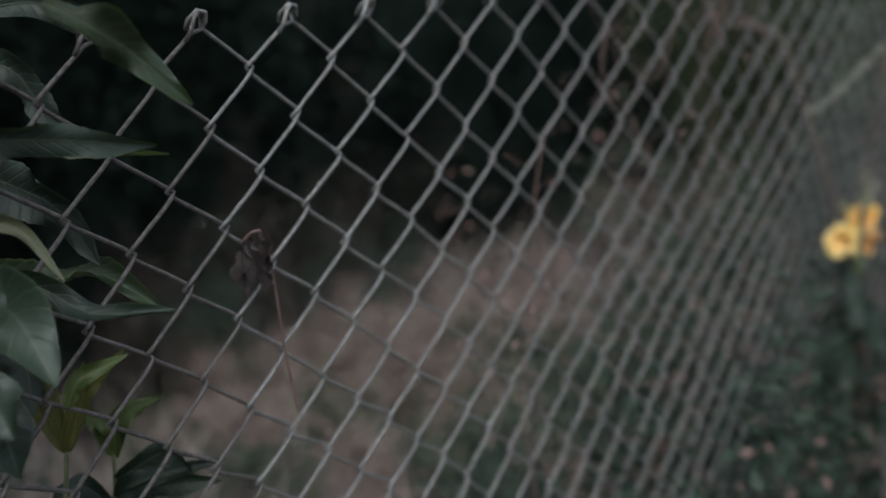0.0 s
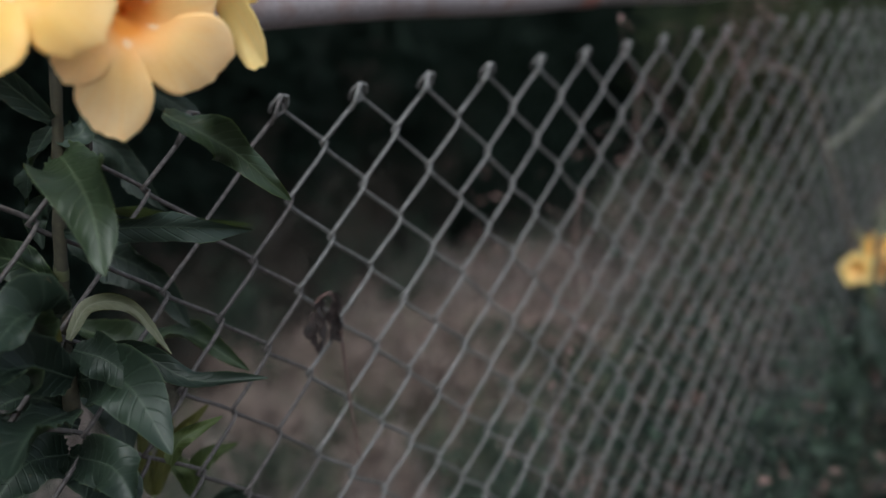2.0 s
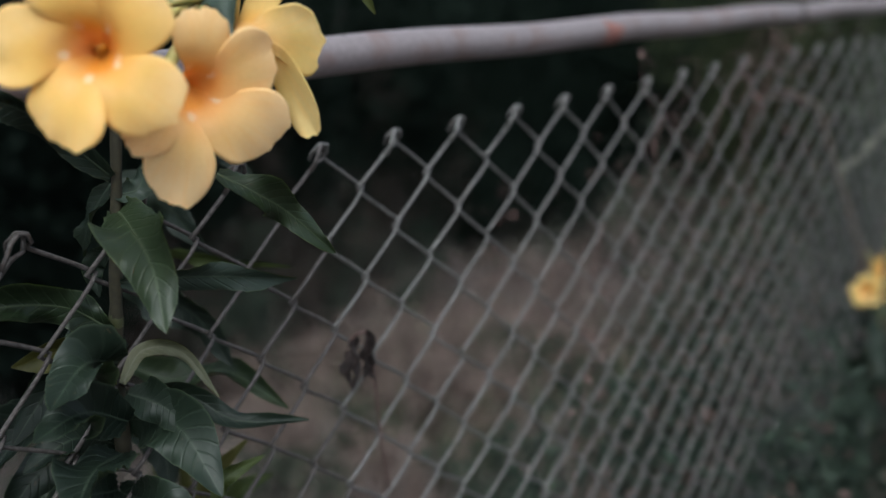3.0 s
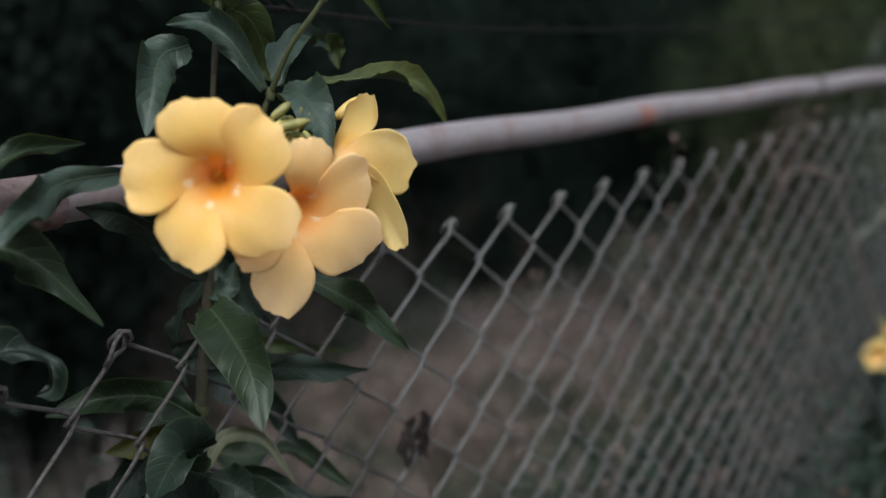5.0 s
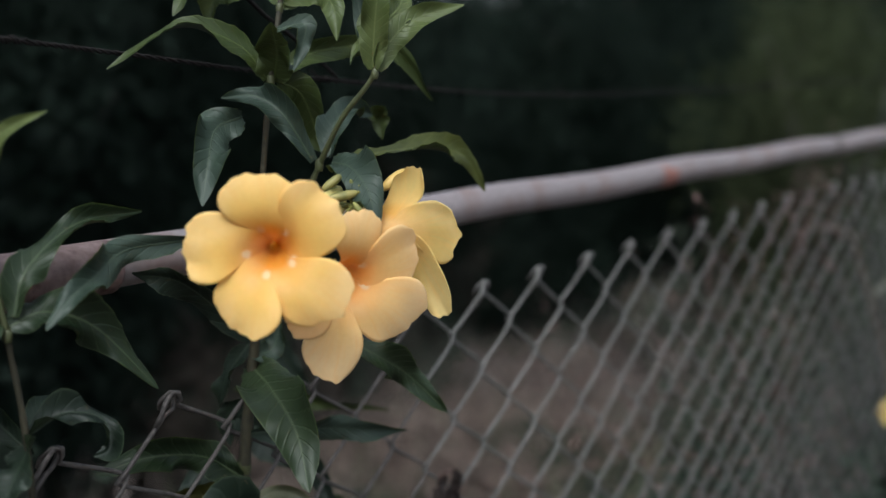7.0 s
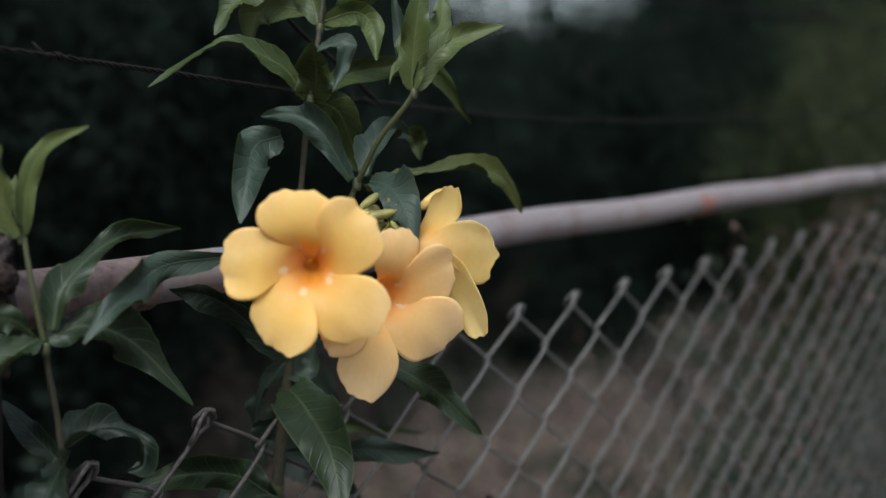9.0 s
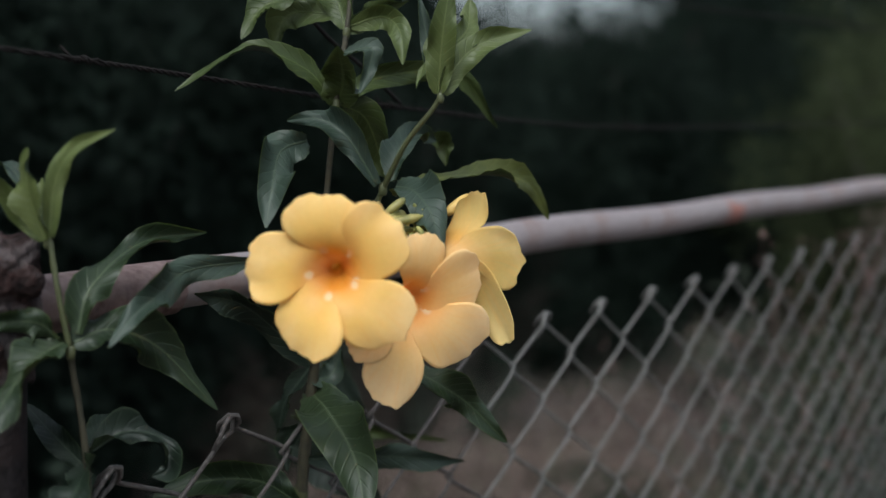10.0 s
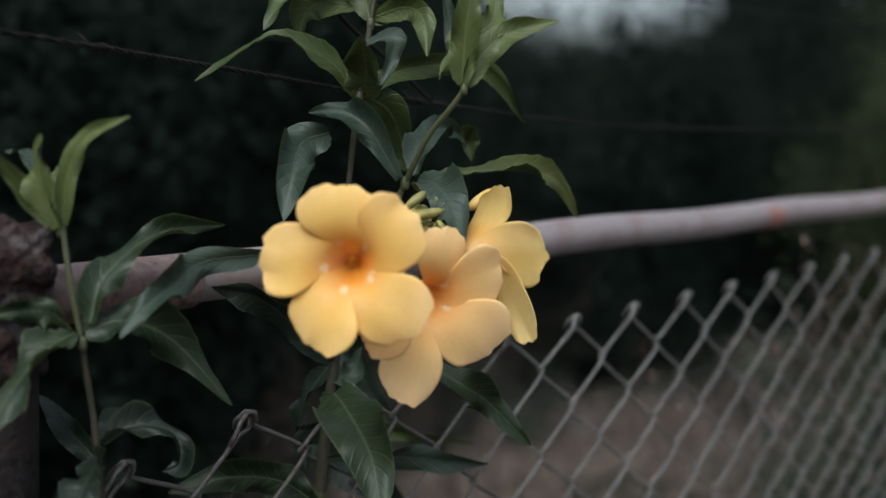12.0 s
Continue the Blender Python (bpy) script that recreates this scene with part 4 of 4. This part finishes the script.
for i in range(56):
    d = Vector((rng.uniform(-1, 1), rng.uniform(-1, 0.4), rng.uniform(-0.8, 0.9))).normalized()
    p = Vector(BUDS) + Vector((0.004, 0, 0.004)) + d * 0.006 * rng.random()
    bud(plant, p, d + Vector((0, 0, 0.1)), rng.uniform(0.004, 0.008), rng.uniform(0.0007, 0.0013), BUD_GREEN)
bud(plant, (0.1555, 0.4705, 1.4485), (0.8, 0.15, 0.50), 0.017, 0.0032, BUD_YELLOW)
bud(plant, (0.1195, 0.4620, 1.4446), (0.97, -0.1, 0.20), 0.0190, 0.0025, BUD_LONG)
bud(plant, (0.1201, 0.4638, 1.4495), (0.8, 0.0, 0.60), 0.0120, 0.0024, BUD_LONG)
bud(plant, (0.1330, 0.4560, 1.4440), (0.4, -0.3, -0.55), 0.0090, 0.0018, BUD_GREEN)
bud(plant, (0.1400, 0.4580, 1.4440), (0.7, -0.2, -0.20), 0.0090, 0.0018, BUD_GREEN)

# ---- dry bits on the mesh ----
dry = thing("withered_leaf", (0.272, 0.612, 1.22), "crumpled dark brown withered leaf hooked in the mesh", "dead leaf")
hang = Vector((0.272, 0.604, 1.225))
stalk = curve_through([hang + Vector((-0.007, 0, 0.002)), hang + Vector((-0.001, -0.003, 0.008)), hang + Vector((0.007, 0, 0.003)), hang + Vector((0.013, 0.004, -0.03)), hang + Vector((0.018, 0.006, -0.07)), hang + Vector((0.027, 0.012, -0.115))], 8)
v, f = tube(stalk, lambda u: 0.0011 - 0.0004 * u, 6)
mesh_part("stalk", v, f, STEM_DRY, dry)
rng = random.Random(3)
for dx, dz, ln in ((-0.009, -0.002, 0.026), (-0.006, 0.002, 0.032), (-0.002, 0.006, 0.018), (0.006, 0.004, 0.030), (0.010, 0.001, 0.026), (0.003, 0.008, 0.014)):
    b = hang + Vector((dx, rng.uniform(-0.006, 0.002), dz))
    v, f, uv, rib = blade([b, b + Vector((rng.uniform(-0.005, 0.005), rng.uniform(-0.005, 0.003), -0.5 * ln)), b + Vector((rng.uniform(-0.004, 0.005), 0, -ln))], 0.006, rng.uniform(-60, 60), 1.6, 0.5, 12, 8, rng.uniform(0, 6))
    mesh_part("leaf", v, f, DEAD_LEAF, dry)


def dry_vine(points, twigs, seed, reach=1.0):
    rng = random.Random(seed)
    vine = thing("dry_vine", points[0], "thin pinkish dry vine with curled tendrils on the mesh", "vine", "dry vines on the mesh")
    path = curve_through(points, 10)
    v, f = tube(path, 0.0006, 6)
    mesh_part("stem", v, f, STEM_DRY, vine)
    for i in range(twigs):
        p = path[rng.randrange(len(path))]
        a = rng.uniform(0, 6.28)
        d = ALONG * math.cos(a) + Vector((0, 0, 1)) * math.sin(a)
        q = OUT * rng.uniform(-0.02, 0.02)
        ln = rng.uniform(0.03, 0.09) * reach
        side = d.cross(OUT) * rng.uniform(-0.5, 0.5)
        v, f = tube(curve_through([p, p + (d + side * 0.5) * ln * 0.5 + q, p + (d + side) * ln + q, p + (d * 0.8 + 1.6 * side) * ln], 6), 0.0003, 5)
        mesh_part("tendril", v, f, STEM_DRY, vine)
        if rng.random() < 0.4:
            b = p + (d + side) * ln + q
            w = Vector((rng.uniform(-1, 1), rng.uniform(-1, 0), rng.uniform(-1, 0.3))).normalized() * rng.uniform(0.005, 0.010)
            v, f, uv, rib = blade([b, b + w * 0.5 + Vector((0, 0, 0.002)), b + w], 0.004, rng.uniform(-60, 60), 0.9, 0.3, 6, 4, rng.uniform(0, 6))
            mesh_part("leaf", v, f, PINK_DRY, vine)


PINK_DRY = rough_material("pink_dry_leaf", (0.10, 0.062, 0.056), (0.22, 0.145, 0.13), 300.0, 80.0, 0.8)
dry_vine([(0.86, 0.87, 1.38), (0.80, 0.845, 1.335), (0.745, 0.818, 1.28), (0.69, 0.80, 1.33), (0.66, 0.785, 1.30), (0.72, 0.81, 1.24), (0.76, 0.83, 1.18), (0.74, 0.82, 1.10)], 26, 1)
dry_vine([(0.92, 0.90, 1.40), (0.90, 0.89, 1.34), (0.85, 0.865, 1.29), (0.87, 0.87, 1.22), (0.84, 0.86, 1.15), (0.88, 0.87, 1.06)], 26, 2)
dry_vine([(0.565, 0.735, 1.25), (0.553, 0.73, 1.20), (0.56, 0.733, 1.15), (0.535, 0.715, 1.09), (0.525, 0.71, 1.04), (0.54, 0.71, 0.95), (0.55, 0.70, 0.7)], 18, 3, 0.3)
dry_vine([(1.02, 0.93, 1.36), (0.97, 0.92, 1.35), (0.92, 0.895, 1.36), (0.86, 0.87, 1.37)], 10, 4)
dry_vine([(1.45, 1.11, 1.30), (1.42, 1.10, 1.22), (1.38, 1.08, 1.12), (1.36, 1.06, 1.0), (1.35, 1.05, 0.8)], 26, 5)
dry_vine([(1.52, 1.15, 1.36), (1.47, 1.13, 1.24), (1.46, 1.11, 1.10), (1.44, 1.10, 0.95)], 22, 6)

# ---- the second shrub further along ----
far = thing("flowering_shrub", (1.30, 1.03, 0.0), "dark bushy shrub with small-looking yellow trumpet flowers along the fence", "shrub")
stem(far, "stem", [(1.30, 1.03, 0.0), (1.29, 1.03, 0.5), (1.31, 1.035, 0.8), (1.305, 1.03, 1.0), (1.33, 1.045, 1.09)], 0.008, 0.003, STEM_GREEN)
stem(far, "branch", [(1.40, 1.13, 0.85), (1.36, 1.11, 1.0), (1.318, 1.092, 1.065), (1.20, 1.04, 1.19), (1.11, 1.0, 1.285), (1.07, 0.98, 1.308), (1.02, 0.96, 1.318), (0.95, 0.93, 1.322)], 0.0070, 0.0014, PINK_BRANCH)
stem(far, "branch", [(1.05, 0.97, 1.30), (1.0, 0.95, 1.325), (0.96, 0.935, 1.33)], 0.003, 0.0015, STEM_DRY)
stem(far, "branch", [(1.19, 1.035, 1.20), (1.25, 1.06, 1.205), (1.36, 1.11, 1.23), (1.50, 1.17, 1.27)], 0.004, 0.0035, PALE_STEM)
WHEEL = tuple((95 + 72 * k, 0.0258, 0.0118, 0.0) for k in range(5))
flower((1.287, 1.045, 1.013), (-0.62, -0.75, 0.10), 0.64, WHEEL, (1.32, 1.07, 1.03), PETAL_PALE, far)
flower((1.365, 1.075, 1.032), (-0.30, -0.92, -0.05), 0.66, WHEEL, (1.35, 1.10, 1.05), PETAL_WARM, far)
flower((1.372, 1.07, 0.992), (0.1, -0.95, -0.25), 0.6, WHEEL, (1.35, 1.10, 1.05), PETAL_PEACH, far)
rng = random.Random(12)
for i in range(14):                          # a pale green spike of buds above the flowers
    p = Vector((1.325, 1.04, 1.045)) + Vector((rng.gauss(0, 0.006), rng.gauss(0, 0.005), 0.004 * i))
    bud(far, p, Vector((rng.gauss(0, 0.5), rng.gauss(0, 0.5), 1)), rng.uniform(0.012, 0.02), 0.003, PALE_STEM)
stem(far, "stalk", [(1.305, 1.03, 0.93), (1.312, 1.036, 0.99), (1.325, 1.04, 1.05)], 0.003, 0.002, PALE_STEM)
rng = random.Random(11)
for i in range(150):
    a, z = rng.uniform(0, 6.28), 0.25 + 0.73 * rng.random() ** 0.7
    rad = rng.uniform(0.02, 0.17) * (1.05 - 0.35 * z)
    b = Vector((1.36 + 1.1 * rad * math.cos(a), 1.03 + 0.8 * rad * math.sin(a), z))
    d = Vector((math.cos(a), math.sin(a) - 0.3, rng.uniform(-0.2, 0.5))).normalized()
    ln = rng.uniform(0.06, 0.10)
    v, f, uv, rib = blade([b, b + d * ln * 0.5 + Vector((0, 0, 0.01)), b + d * ln + Vector((0, 0, -0.025))], rng.uniform(0.02, 0.03), rng.uniform(-40, 40), 0.3, 0.15, 8, 4, rng.uniform(0, 6))
    mesh_part("leaf", v, f, LEAF_DARK, far, uvs=uv)


# ---- masses of leaves and grass ----
def leaf_mass(points, size, rng, droop=0.2):
    """Small bent leaves, four corners each."""
    verts, faces = [], []
    for p in points:
        d = Vector((rng.gauss(0, 1), rng.gauss(0, 1), rng.gauss(-droop, 0.7))).normalized()
        s = d.cross(Vector((rng.gauss(0, 1), rng.gauss(0, 1), rng.gauss(0, 1)))).normalized()
        ln = size * rng.uniform(0.6, 1.3)
        n = len(verts)
        up = d.cross(s) * ln * 0.15
        verts += [p, p + d * ln * 0.45 + s * ln * 0.24 + up, p + d * ln, p + d * ln * 0.45 - s * ln * 0.24 + up]
        faces += [(n, n + 1, n + 2), (n, n + 2, n + 3)]
    return verts, faces


def bush(name, at, height, spread, leaves, size, material, seed, label, category, group, base_share=0.05):
    rng = random.Random(seed)
    ob = thing(name, at, label, category, group)
    at = Vector(at)
    tips = []
    for i in range(7):
        a = rng.uniform(0, 6.28)
        top = at + Vector((math.cos(a) * spread * rng.uniform(0.2, 0.8), math.sin(a) * spread * rng.uniform(0.2, 0.8), height * rng.uniform(0.6, 0.95)))
        mid = at.lerp(top, 0.5) + Vector((rng.gauss(0, 0.06), rng.gauss(0, 0.06), 0.1 * height))
        line = curve_through([at + Vector((rng.gauss(0, 0.03), rng.gauss(0, 0.03), -0.02)), mid, top], 5)
        v, f = tube(line, lambda u: 0.012 * height * (1 - 0.8 * u) + 0.003, 6)
        mesh_part("stem", v, f, BARK, ob)
        tips += line[3:]
    clumps = [rng.choice(tips) + Vector((rng.gauss(0, 0.35) * spread, rng.gauss(0, 0.35) * spread, rng.gauss(0, 0.16) * height)) for _ in range(60)]
    pts = []
    while len(pts) < leaves:
        c = rng.choice(clumps)
        p = c + Vector((rng.gauss(0, 0.13) * spread, rng.gauss(0, 0.13) * spread, rng.gauss(0, 0.09) * height))
        if p.z > at.z + base_share * height:
            pts.append(p)
    v, f = leaf_mass(pts, size, rng)
    mesh_part("crown", v, f, material, ob, smooth=False)
    return ob


WOODS = "bushes at the edge of the woods"
kinds = [bush("bush", (2.0 + i, 6.0, 0.0), 2.0, 0.75, 30000, 0.05, WOODS_LEAF, 20 + i, "dense dark green bush toned as in deep shade at the wood's edge", "bush", WOODS, 0.0) for i in range(3)]
rng = random.Random(40)
EDGE = [(-2.5, 2.6), (-1.0, 2.9), (0.15, 3.5), (1.0, 4.3), (1.7, 4.65), (2.75, 4.9), (4.0, 5.35), (5.6, 5.5), (7.2, 5.5)]
edge = curve_through([(x, y, 0) for x, y in EDGE], 4)
spots = [(p.x + rng.gauss(0, 0.15), p.y + row * 0.85 + rng.gauss(0, 0.15), 0.85 + 0.22 * row) for row in range(3) for p in edge[::2 if row else 1]]
for i, (x, y, s) in enumerate(spots):
    bearing = math.degrees(math.atan2(x, y))
    s *= rng.uniform(0.85, 1.1)
    if 23 < bearing < 37.5:                  # a low stretch, over which the sky shows
        s = min(s, (1.60 + 0.046 * math.hypot(x, y)) / 2.36 + (0.0 if abs(bearing - 31.4) > 0.9 else 0.10))
    m = pose(x, y, hills(x, y), 0, 0, rng.uniform(0, 360)) @ Matrix.Scale(s, 4)
    if i < 3:
        kinds[i].matrix_basis = m
    else:
        k = copy_thing(kinds[i % 3], Matrix.Identity(4))
        k.matrix_basis = m


def tree(at, height, seed, leaves=16000):
    rng = random.Random(seed)
    ob = thing("tree", at, "tall dark tree with a dense crown toned as in shade behind the fence", "tree", "trees of the wood")
    at = Vector(at)
    path = curve_through([at + Vector((0, 0, -0.05)), at + Vector((0.1, 0.05, 0.3 * height)), at + Vector((0.0, 0.15, 0.6 * height)), at + Vector((0.15, 0.1, 0.9 * height))], 6)
    sv, sf = tube(path, lambda u: 0.028 * height * (1 - 0.85 * u), 10)
    tips = []
    for i in range(22):
        p = path[rng.randrange(6, len(path))]
        a = rng.uniform(0, 6.28)
        ln = height * rng.uniform(0.15, 0.36)
        line = curve_through([p, p + Vector((math.cos(a), math.sin(a), 0.4)) * ln * 0.5, p + Vector((math.cos(a), math.sin(a), rng.uniform(-0.2, 0.8))) * ln], 4)
        v, f = tube(line, lambda u: 0.007 * height * (1 - 0.8 * u), 6)
        n = len(sv)
        sv += v
        sf += [tuple(q + n for q in face) for face in f]
        tips += line[2:]
    mesh_part("trunk", sv, sf, BARK, ob)
    pts = []
    while len(pts) < leaves:
        c = rng.choice(tips)
        pts.append(c + Vector((rng.gauss(0, 0.06) * height, rng.gauss(0, 0.06) * height, rng.gauss(0, 0.05) * height)))
    v, f = leaf_mass(pts, 0.16, rng)
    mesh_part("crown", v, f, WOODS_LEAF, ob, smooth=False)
    return ob


trees = [tree((-1.9, 5.6, 0), 6.0, 60), tree((-1.0, 7.4, 0), 6.5, 61)]
for i, (x, y, s) in enumerate(((-0.9, 5.0, 0.75), (-0.2, 10.5, 1.0), (-3.0, 4.6, 1.0), (8.7, 9.4, 0.95), (10.5, 8.0, 1.0), (9.8, 6.4, 0.8), (-2.2, 7.6, 1.1), (-1.2, 8.8, 1.1))):
    k = copy_thing(trees[i % 2], Matrix.Identity(4))
    k.matrix_basis = pose(x, y, 0, 0, 0, 70 * i) @ Matrix.Scale(s, 4)

# shrubs with leaves toned as lit beyond the mesh and the pinkish weeds by it
bush("shrub", (3.7, 3.5, 0.0), 1.75, 0.5, 16000, 0.032, LIGHT_LEAF, 70, "olive-green shrub with leaves toned as lit beyond the fence", "bush", "", 0.0)
bush("shrub", (4.6, 4.3, 0.0), 1.9, 0.6, 16000, 0.034, LIGHT_LEAF, 71, "olive-green shrub with leaves toned as lit beyond the fence", "bush", "", 0.0)
bush("dry_weed", (1.05, 1.22, 0.0), 0.95, 0.28, 2400, 0.014, PINK_LEAF, 72, "bushy weed with small pinkish dry leaves behind the mesh", "weed", "", 0.0)
bush("dry_weed", (1.55, 1.35, 0.0), 1.05, 0.30, 2400, 0.014, PINK_LEAF, 73, "bushy weed with small pinkish dry leaves behind the mesh", "weed", "", 0.0)
bush("green_weed", (1.15, 1.28, 0.0), 0.85, 0.30, 5000, 0.026, SHADE_WEED, 74, "low dull green weed behind the mesh", "weed", "", 0.0)
# on the open side a low tangle of dark weeds with dry pinkish flecks leans on the mesh
for i, (x, y, h, w) in enumerate(((0.72, 0.76, 0.84, 0.10), (0.87, 0.81, 0.86, 0.13), (1.03, 0.88, 0.88, 0.15), (1.20, 0.95, 0.88, 0.16), (1.42, 1.03, 0.86, 0.18))):
    bush("green_weed", (x, y, hills(x, y)), h, w, 2600, 0.024, SHADE_WEED, 140 + i, "low dark green weed leaning on the mesh", "weed", "weeds at the foot of the mesh", 0.0)
    bush("dry_weed", (x + 0.07, y - 0.01, hills(x, y)), h * 0.98, w, 210, 0.017, PINK_LEAF, 150 + i, "thin weed with small pinkish dry leaves at the mesh", "weed", "dry weeds at the foot of the mesh", 0.0)
bush("green_weed", (1.9, 1.75, 0.0), 1.1, 0.4, 7000, 0.030, WEED_LEAF, 75, "low dull green weed behind the mesh", "weed", "", 0.0)
for i, (x, y, h, w, mat, label) in enumerate((
        (0.10, 1.75, 0.75, 0.22, SHADE_WEED, "green weed toned as in shade behind the mesh"),
        (1.0, 3.75, 0.40, 0.34, DIM_BROWN, "brown withered weed toned as in shade at the wood's edge"),
        (1.55, 4.1, 0.40, 0.38, DIM_BROWN, "brown withered weed toned as in shade at the wood's edge"),
        (1.45, 2.85, 0.34, 0.30, TAN_LEAF, "low brown dry weed in the clearing"),
        (1.95, 3.5, 0.26, 0.30, TAN_LEAF, "low brown dry weed in the clearing"),
        (1.15, 2.35, 0.26, 0.22, TAN_LEAF, "low brown dry weed in the clearing"),
        (2.5, 3.7, 0.30, 0.36, TAN_LEAF, "low brown dry weed in the clearing"),
        (2.4, 2.5, 0.42, 0.32, WEED_LEAF, "grey-green weed in the clearing"),
        (2.9, 3.0, 0.45, 0.38, WEED_LEAF, "grey-green weed in the clearing"),
        (1.2, 2.9, 0.20, 0.22, WEED_LEAF, "grey-green weed in the clearing"),
        (1.62, 3.5, 0.20, 0.24, WEED_LEAF, "grey-green weed in the clearing"),
        (2.05, 3.9, 0.22, 0.26, WEED_LEAF, "grey-green weed in the clearing"),
        (2.75, 4.1, 0.26, 0.30, WEED_LEAF, "grey-green weed in the clearing"),
        (1.3, 3.3, 0.22, 0.24, TAN_LEAF, "low brown dry weed in the clearing"),
        (2.15, 3.15, 0.26, 0.24, TAN_LEAF, "low brown dry weed in the clearing"),
        (0.85, 2.5, 0.24, 0.20, WEED_LEAF, "grey-green weed in the clearing"),
        (1.9, 2.95, 0.26, 0.24, WEED_LEAF, "grey-green weed in the clearing"),
        (1.30, 2.0, 0.28, 0.22, WEED_LEAF, "grey-green weed in the clearing"),
        # four dark weeds, added to darken this end of the clearing
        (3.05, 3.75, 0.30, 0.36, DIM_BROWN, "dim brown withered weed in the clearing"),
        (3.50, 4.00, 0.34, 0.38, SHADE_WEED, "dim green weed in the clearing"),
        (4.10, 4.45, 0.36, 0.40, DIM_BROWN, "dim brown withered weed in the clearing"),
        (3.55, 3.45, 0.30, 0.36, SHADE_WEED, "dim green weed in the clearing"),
        (1.12, 3.05, 0.30, 0.26, TAN_LEAF, "low brown dry weed in the clearing"),
        (0.92, 2.75, 0.26, 0.24, TAN_LEAF, "low brown dry weed in the clearing"),
        (1.42, 3.10, 0.34, 0.26, TAN_LEAF, "low brown dry weed in the clearing"),
        (1.62, 2.90, 0.26, 0.24, TAN_LEAF, "low brown dry weed in the clearing"),
        (0.82, 3.25, 0.62, 0.26, DIM_BROWN, "brown withered weed toned as in shade at the wood's edge"),
        (1.20, 3.55, 0.78, 0.30, DIM_BROWN, "tall brown weed toned as in shade at the wood's edge"),
        (1.50, 3.85, 0.84, 0.32, DIM_BROWN, "tall brown weed toned as in shade at the wood's edge"),
        (1.90, 4.15, 0.86, 0.34, DIM_BROWN, "tall brown weed toned as in shade at the wood's edge"),
        (2.35, 4.40, 0.84, 0.36, DIM_BROWN, "tall brown weed toned as in shade at the wood's edge"),
        (1.02, 3.35, 0.50, 0.24, SHADE_WEED, "green weed toned as in shade at the wood's edge"),
        (1.72, 3.80, 0.55, 0.28, SHADE_WEED, "green weed toned as in shade at the wood's edge"))):
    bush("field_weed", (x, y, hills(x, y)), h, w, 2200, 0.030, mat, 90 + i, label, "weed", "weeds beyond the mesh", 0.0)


def grass(name, count, low, high, material, seed, label, density):
    rng = random.Random(seed)
    verts, faces = [], []
    made = 0
    while made < count:
        x, y = rng.uniform(-1.5, 7.5), rng.uniform(1.0, 7.0)
        if rng.random() > density(x, y):
            continue
        made += 1
        h = rng.uniform(low, high)
        a = rng.uniform(0, 6.28)
        lean = Vector((rng.gauss(0, 0.3), rng.gauss(0, 0.3), 0)) * h
        w = Vector((math.cos(a), math.sin(a), 0)) * rng.uniform(0.003, 0.007)
        p = Vector((x, y, hills(x, y) - 0.01))
        m = p + lean * 0.35 + Vector((0, 0, 0.6 * h))
        n = len(verts)
        verts += [p - w, p + w, m + w * 0.8, m - w * 0.8, p + lean + Vector((0, 0, h))]
        faces += [(n, n + 1, n + 2, n + 3), (n + 3, n + 2, n + 4)]
    ob = mesh_part(name, verts, faces, material, None, smooth=False)
    tagged(ob, label, "grass", kind="stuff")


clump = lambda x, y, s: max(0.0, min(1.0, 0.5 + 1.6 * noise.noise((x * 0.9, y * 0.9, s))))
grass("dry_grass", 16000, 0.12, 0.45, GRASS_DRY, 80, "dry pinkish-brown grass and weeds on the clearing", lambda x, y: clump(x, y, 1.0))
grass("green_grass", 8000, 0.10, 0.40, GRASS_GREEN, 81, "dull green grass among the dry weeds", lambda x, y: clump(x, y, 7.0))


def boulder(at, size, seed, label):
    """A low weathered stone, half sunk in the soil."""
    bm = bmesh.new()
    bmesh.ops.create_icosphere(bm, subdivisions=4, radius=1.0)
    for v in bm.verts:
        q = v.co.copy()
        v.co = q * (1 + 0.28 * noise.noise(q * 1.3 + Vector((seed, 0, 0))) + 0.08 * noise.noise(q * 4.0 + Vector((seed, 3, 0))))
        v.co = Vector((v.co.x * size[0], v.co.y * size[1], max(-0.3, v.co.z) * size[2]))
    me = bpy.data.meshes.new("rock")
    bm.to_mesh(me)
    bm.free()
    me.polygons.foreach_set("use_smooth", [True] * len(me.polygons))
    me.materials.append(STONE)
    ob = new("rock", me)
    ob.location = (at[0], at[1], hills(at[0], at[1]) + 0.25 * size[2])
    tagged(ob, label, "rock", "stones in the clearing")


boulder((1.75, 4.25), (0.42, 0.25, 0.16), 1.0, "low grey stone lying in dry grass")
boulder((1.05, 3.55), (0.22, 0.16, 0.10), 5.0, "small grey stone lying in dry grass")
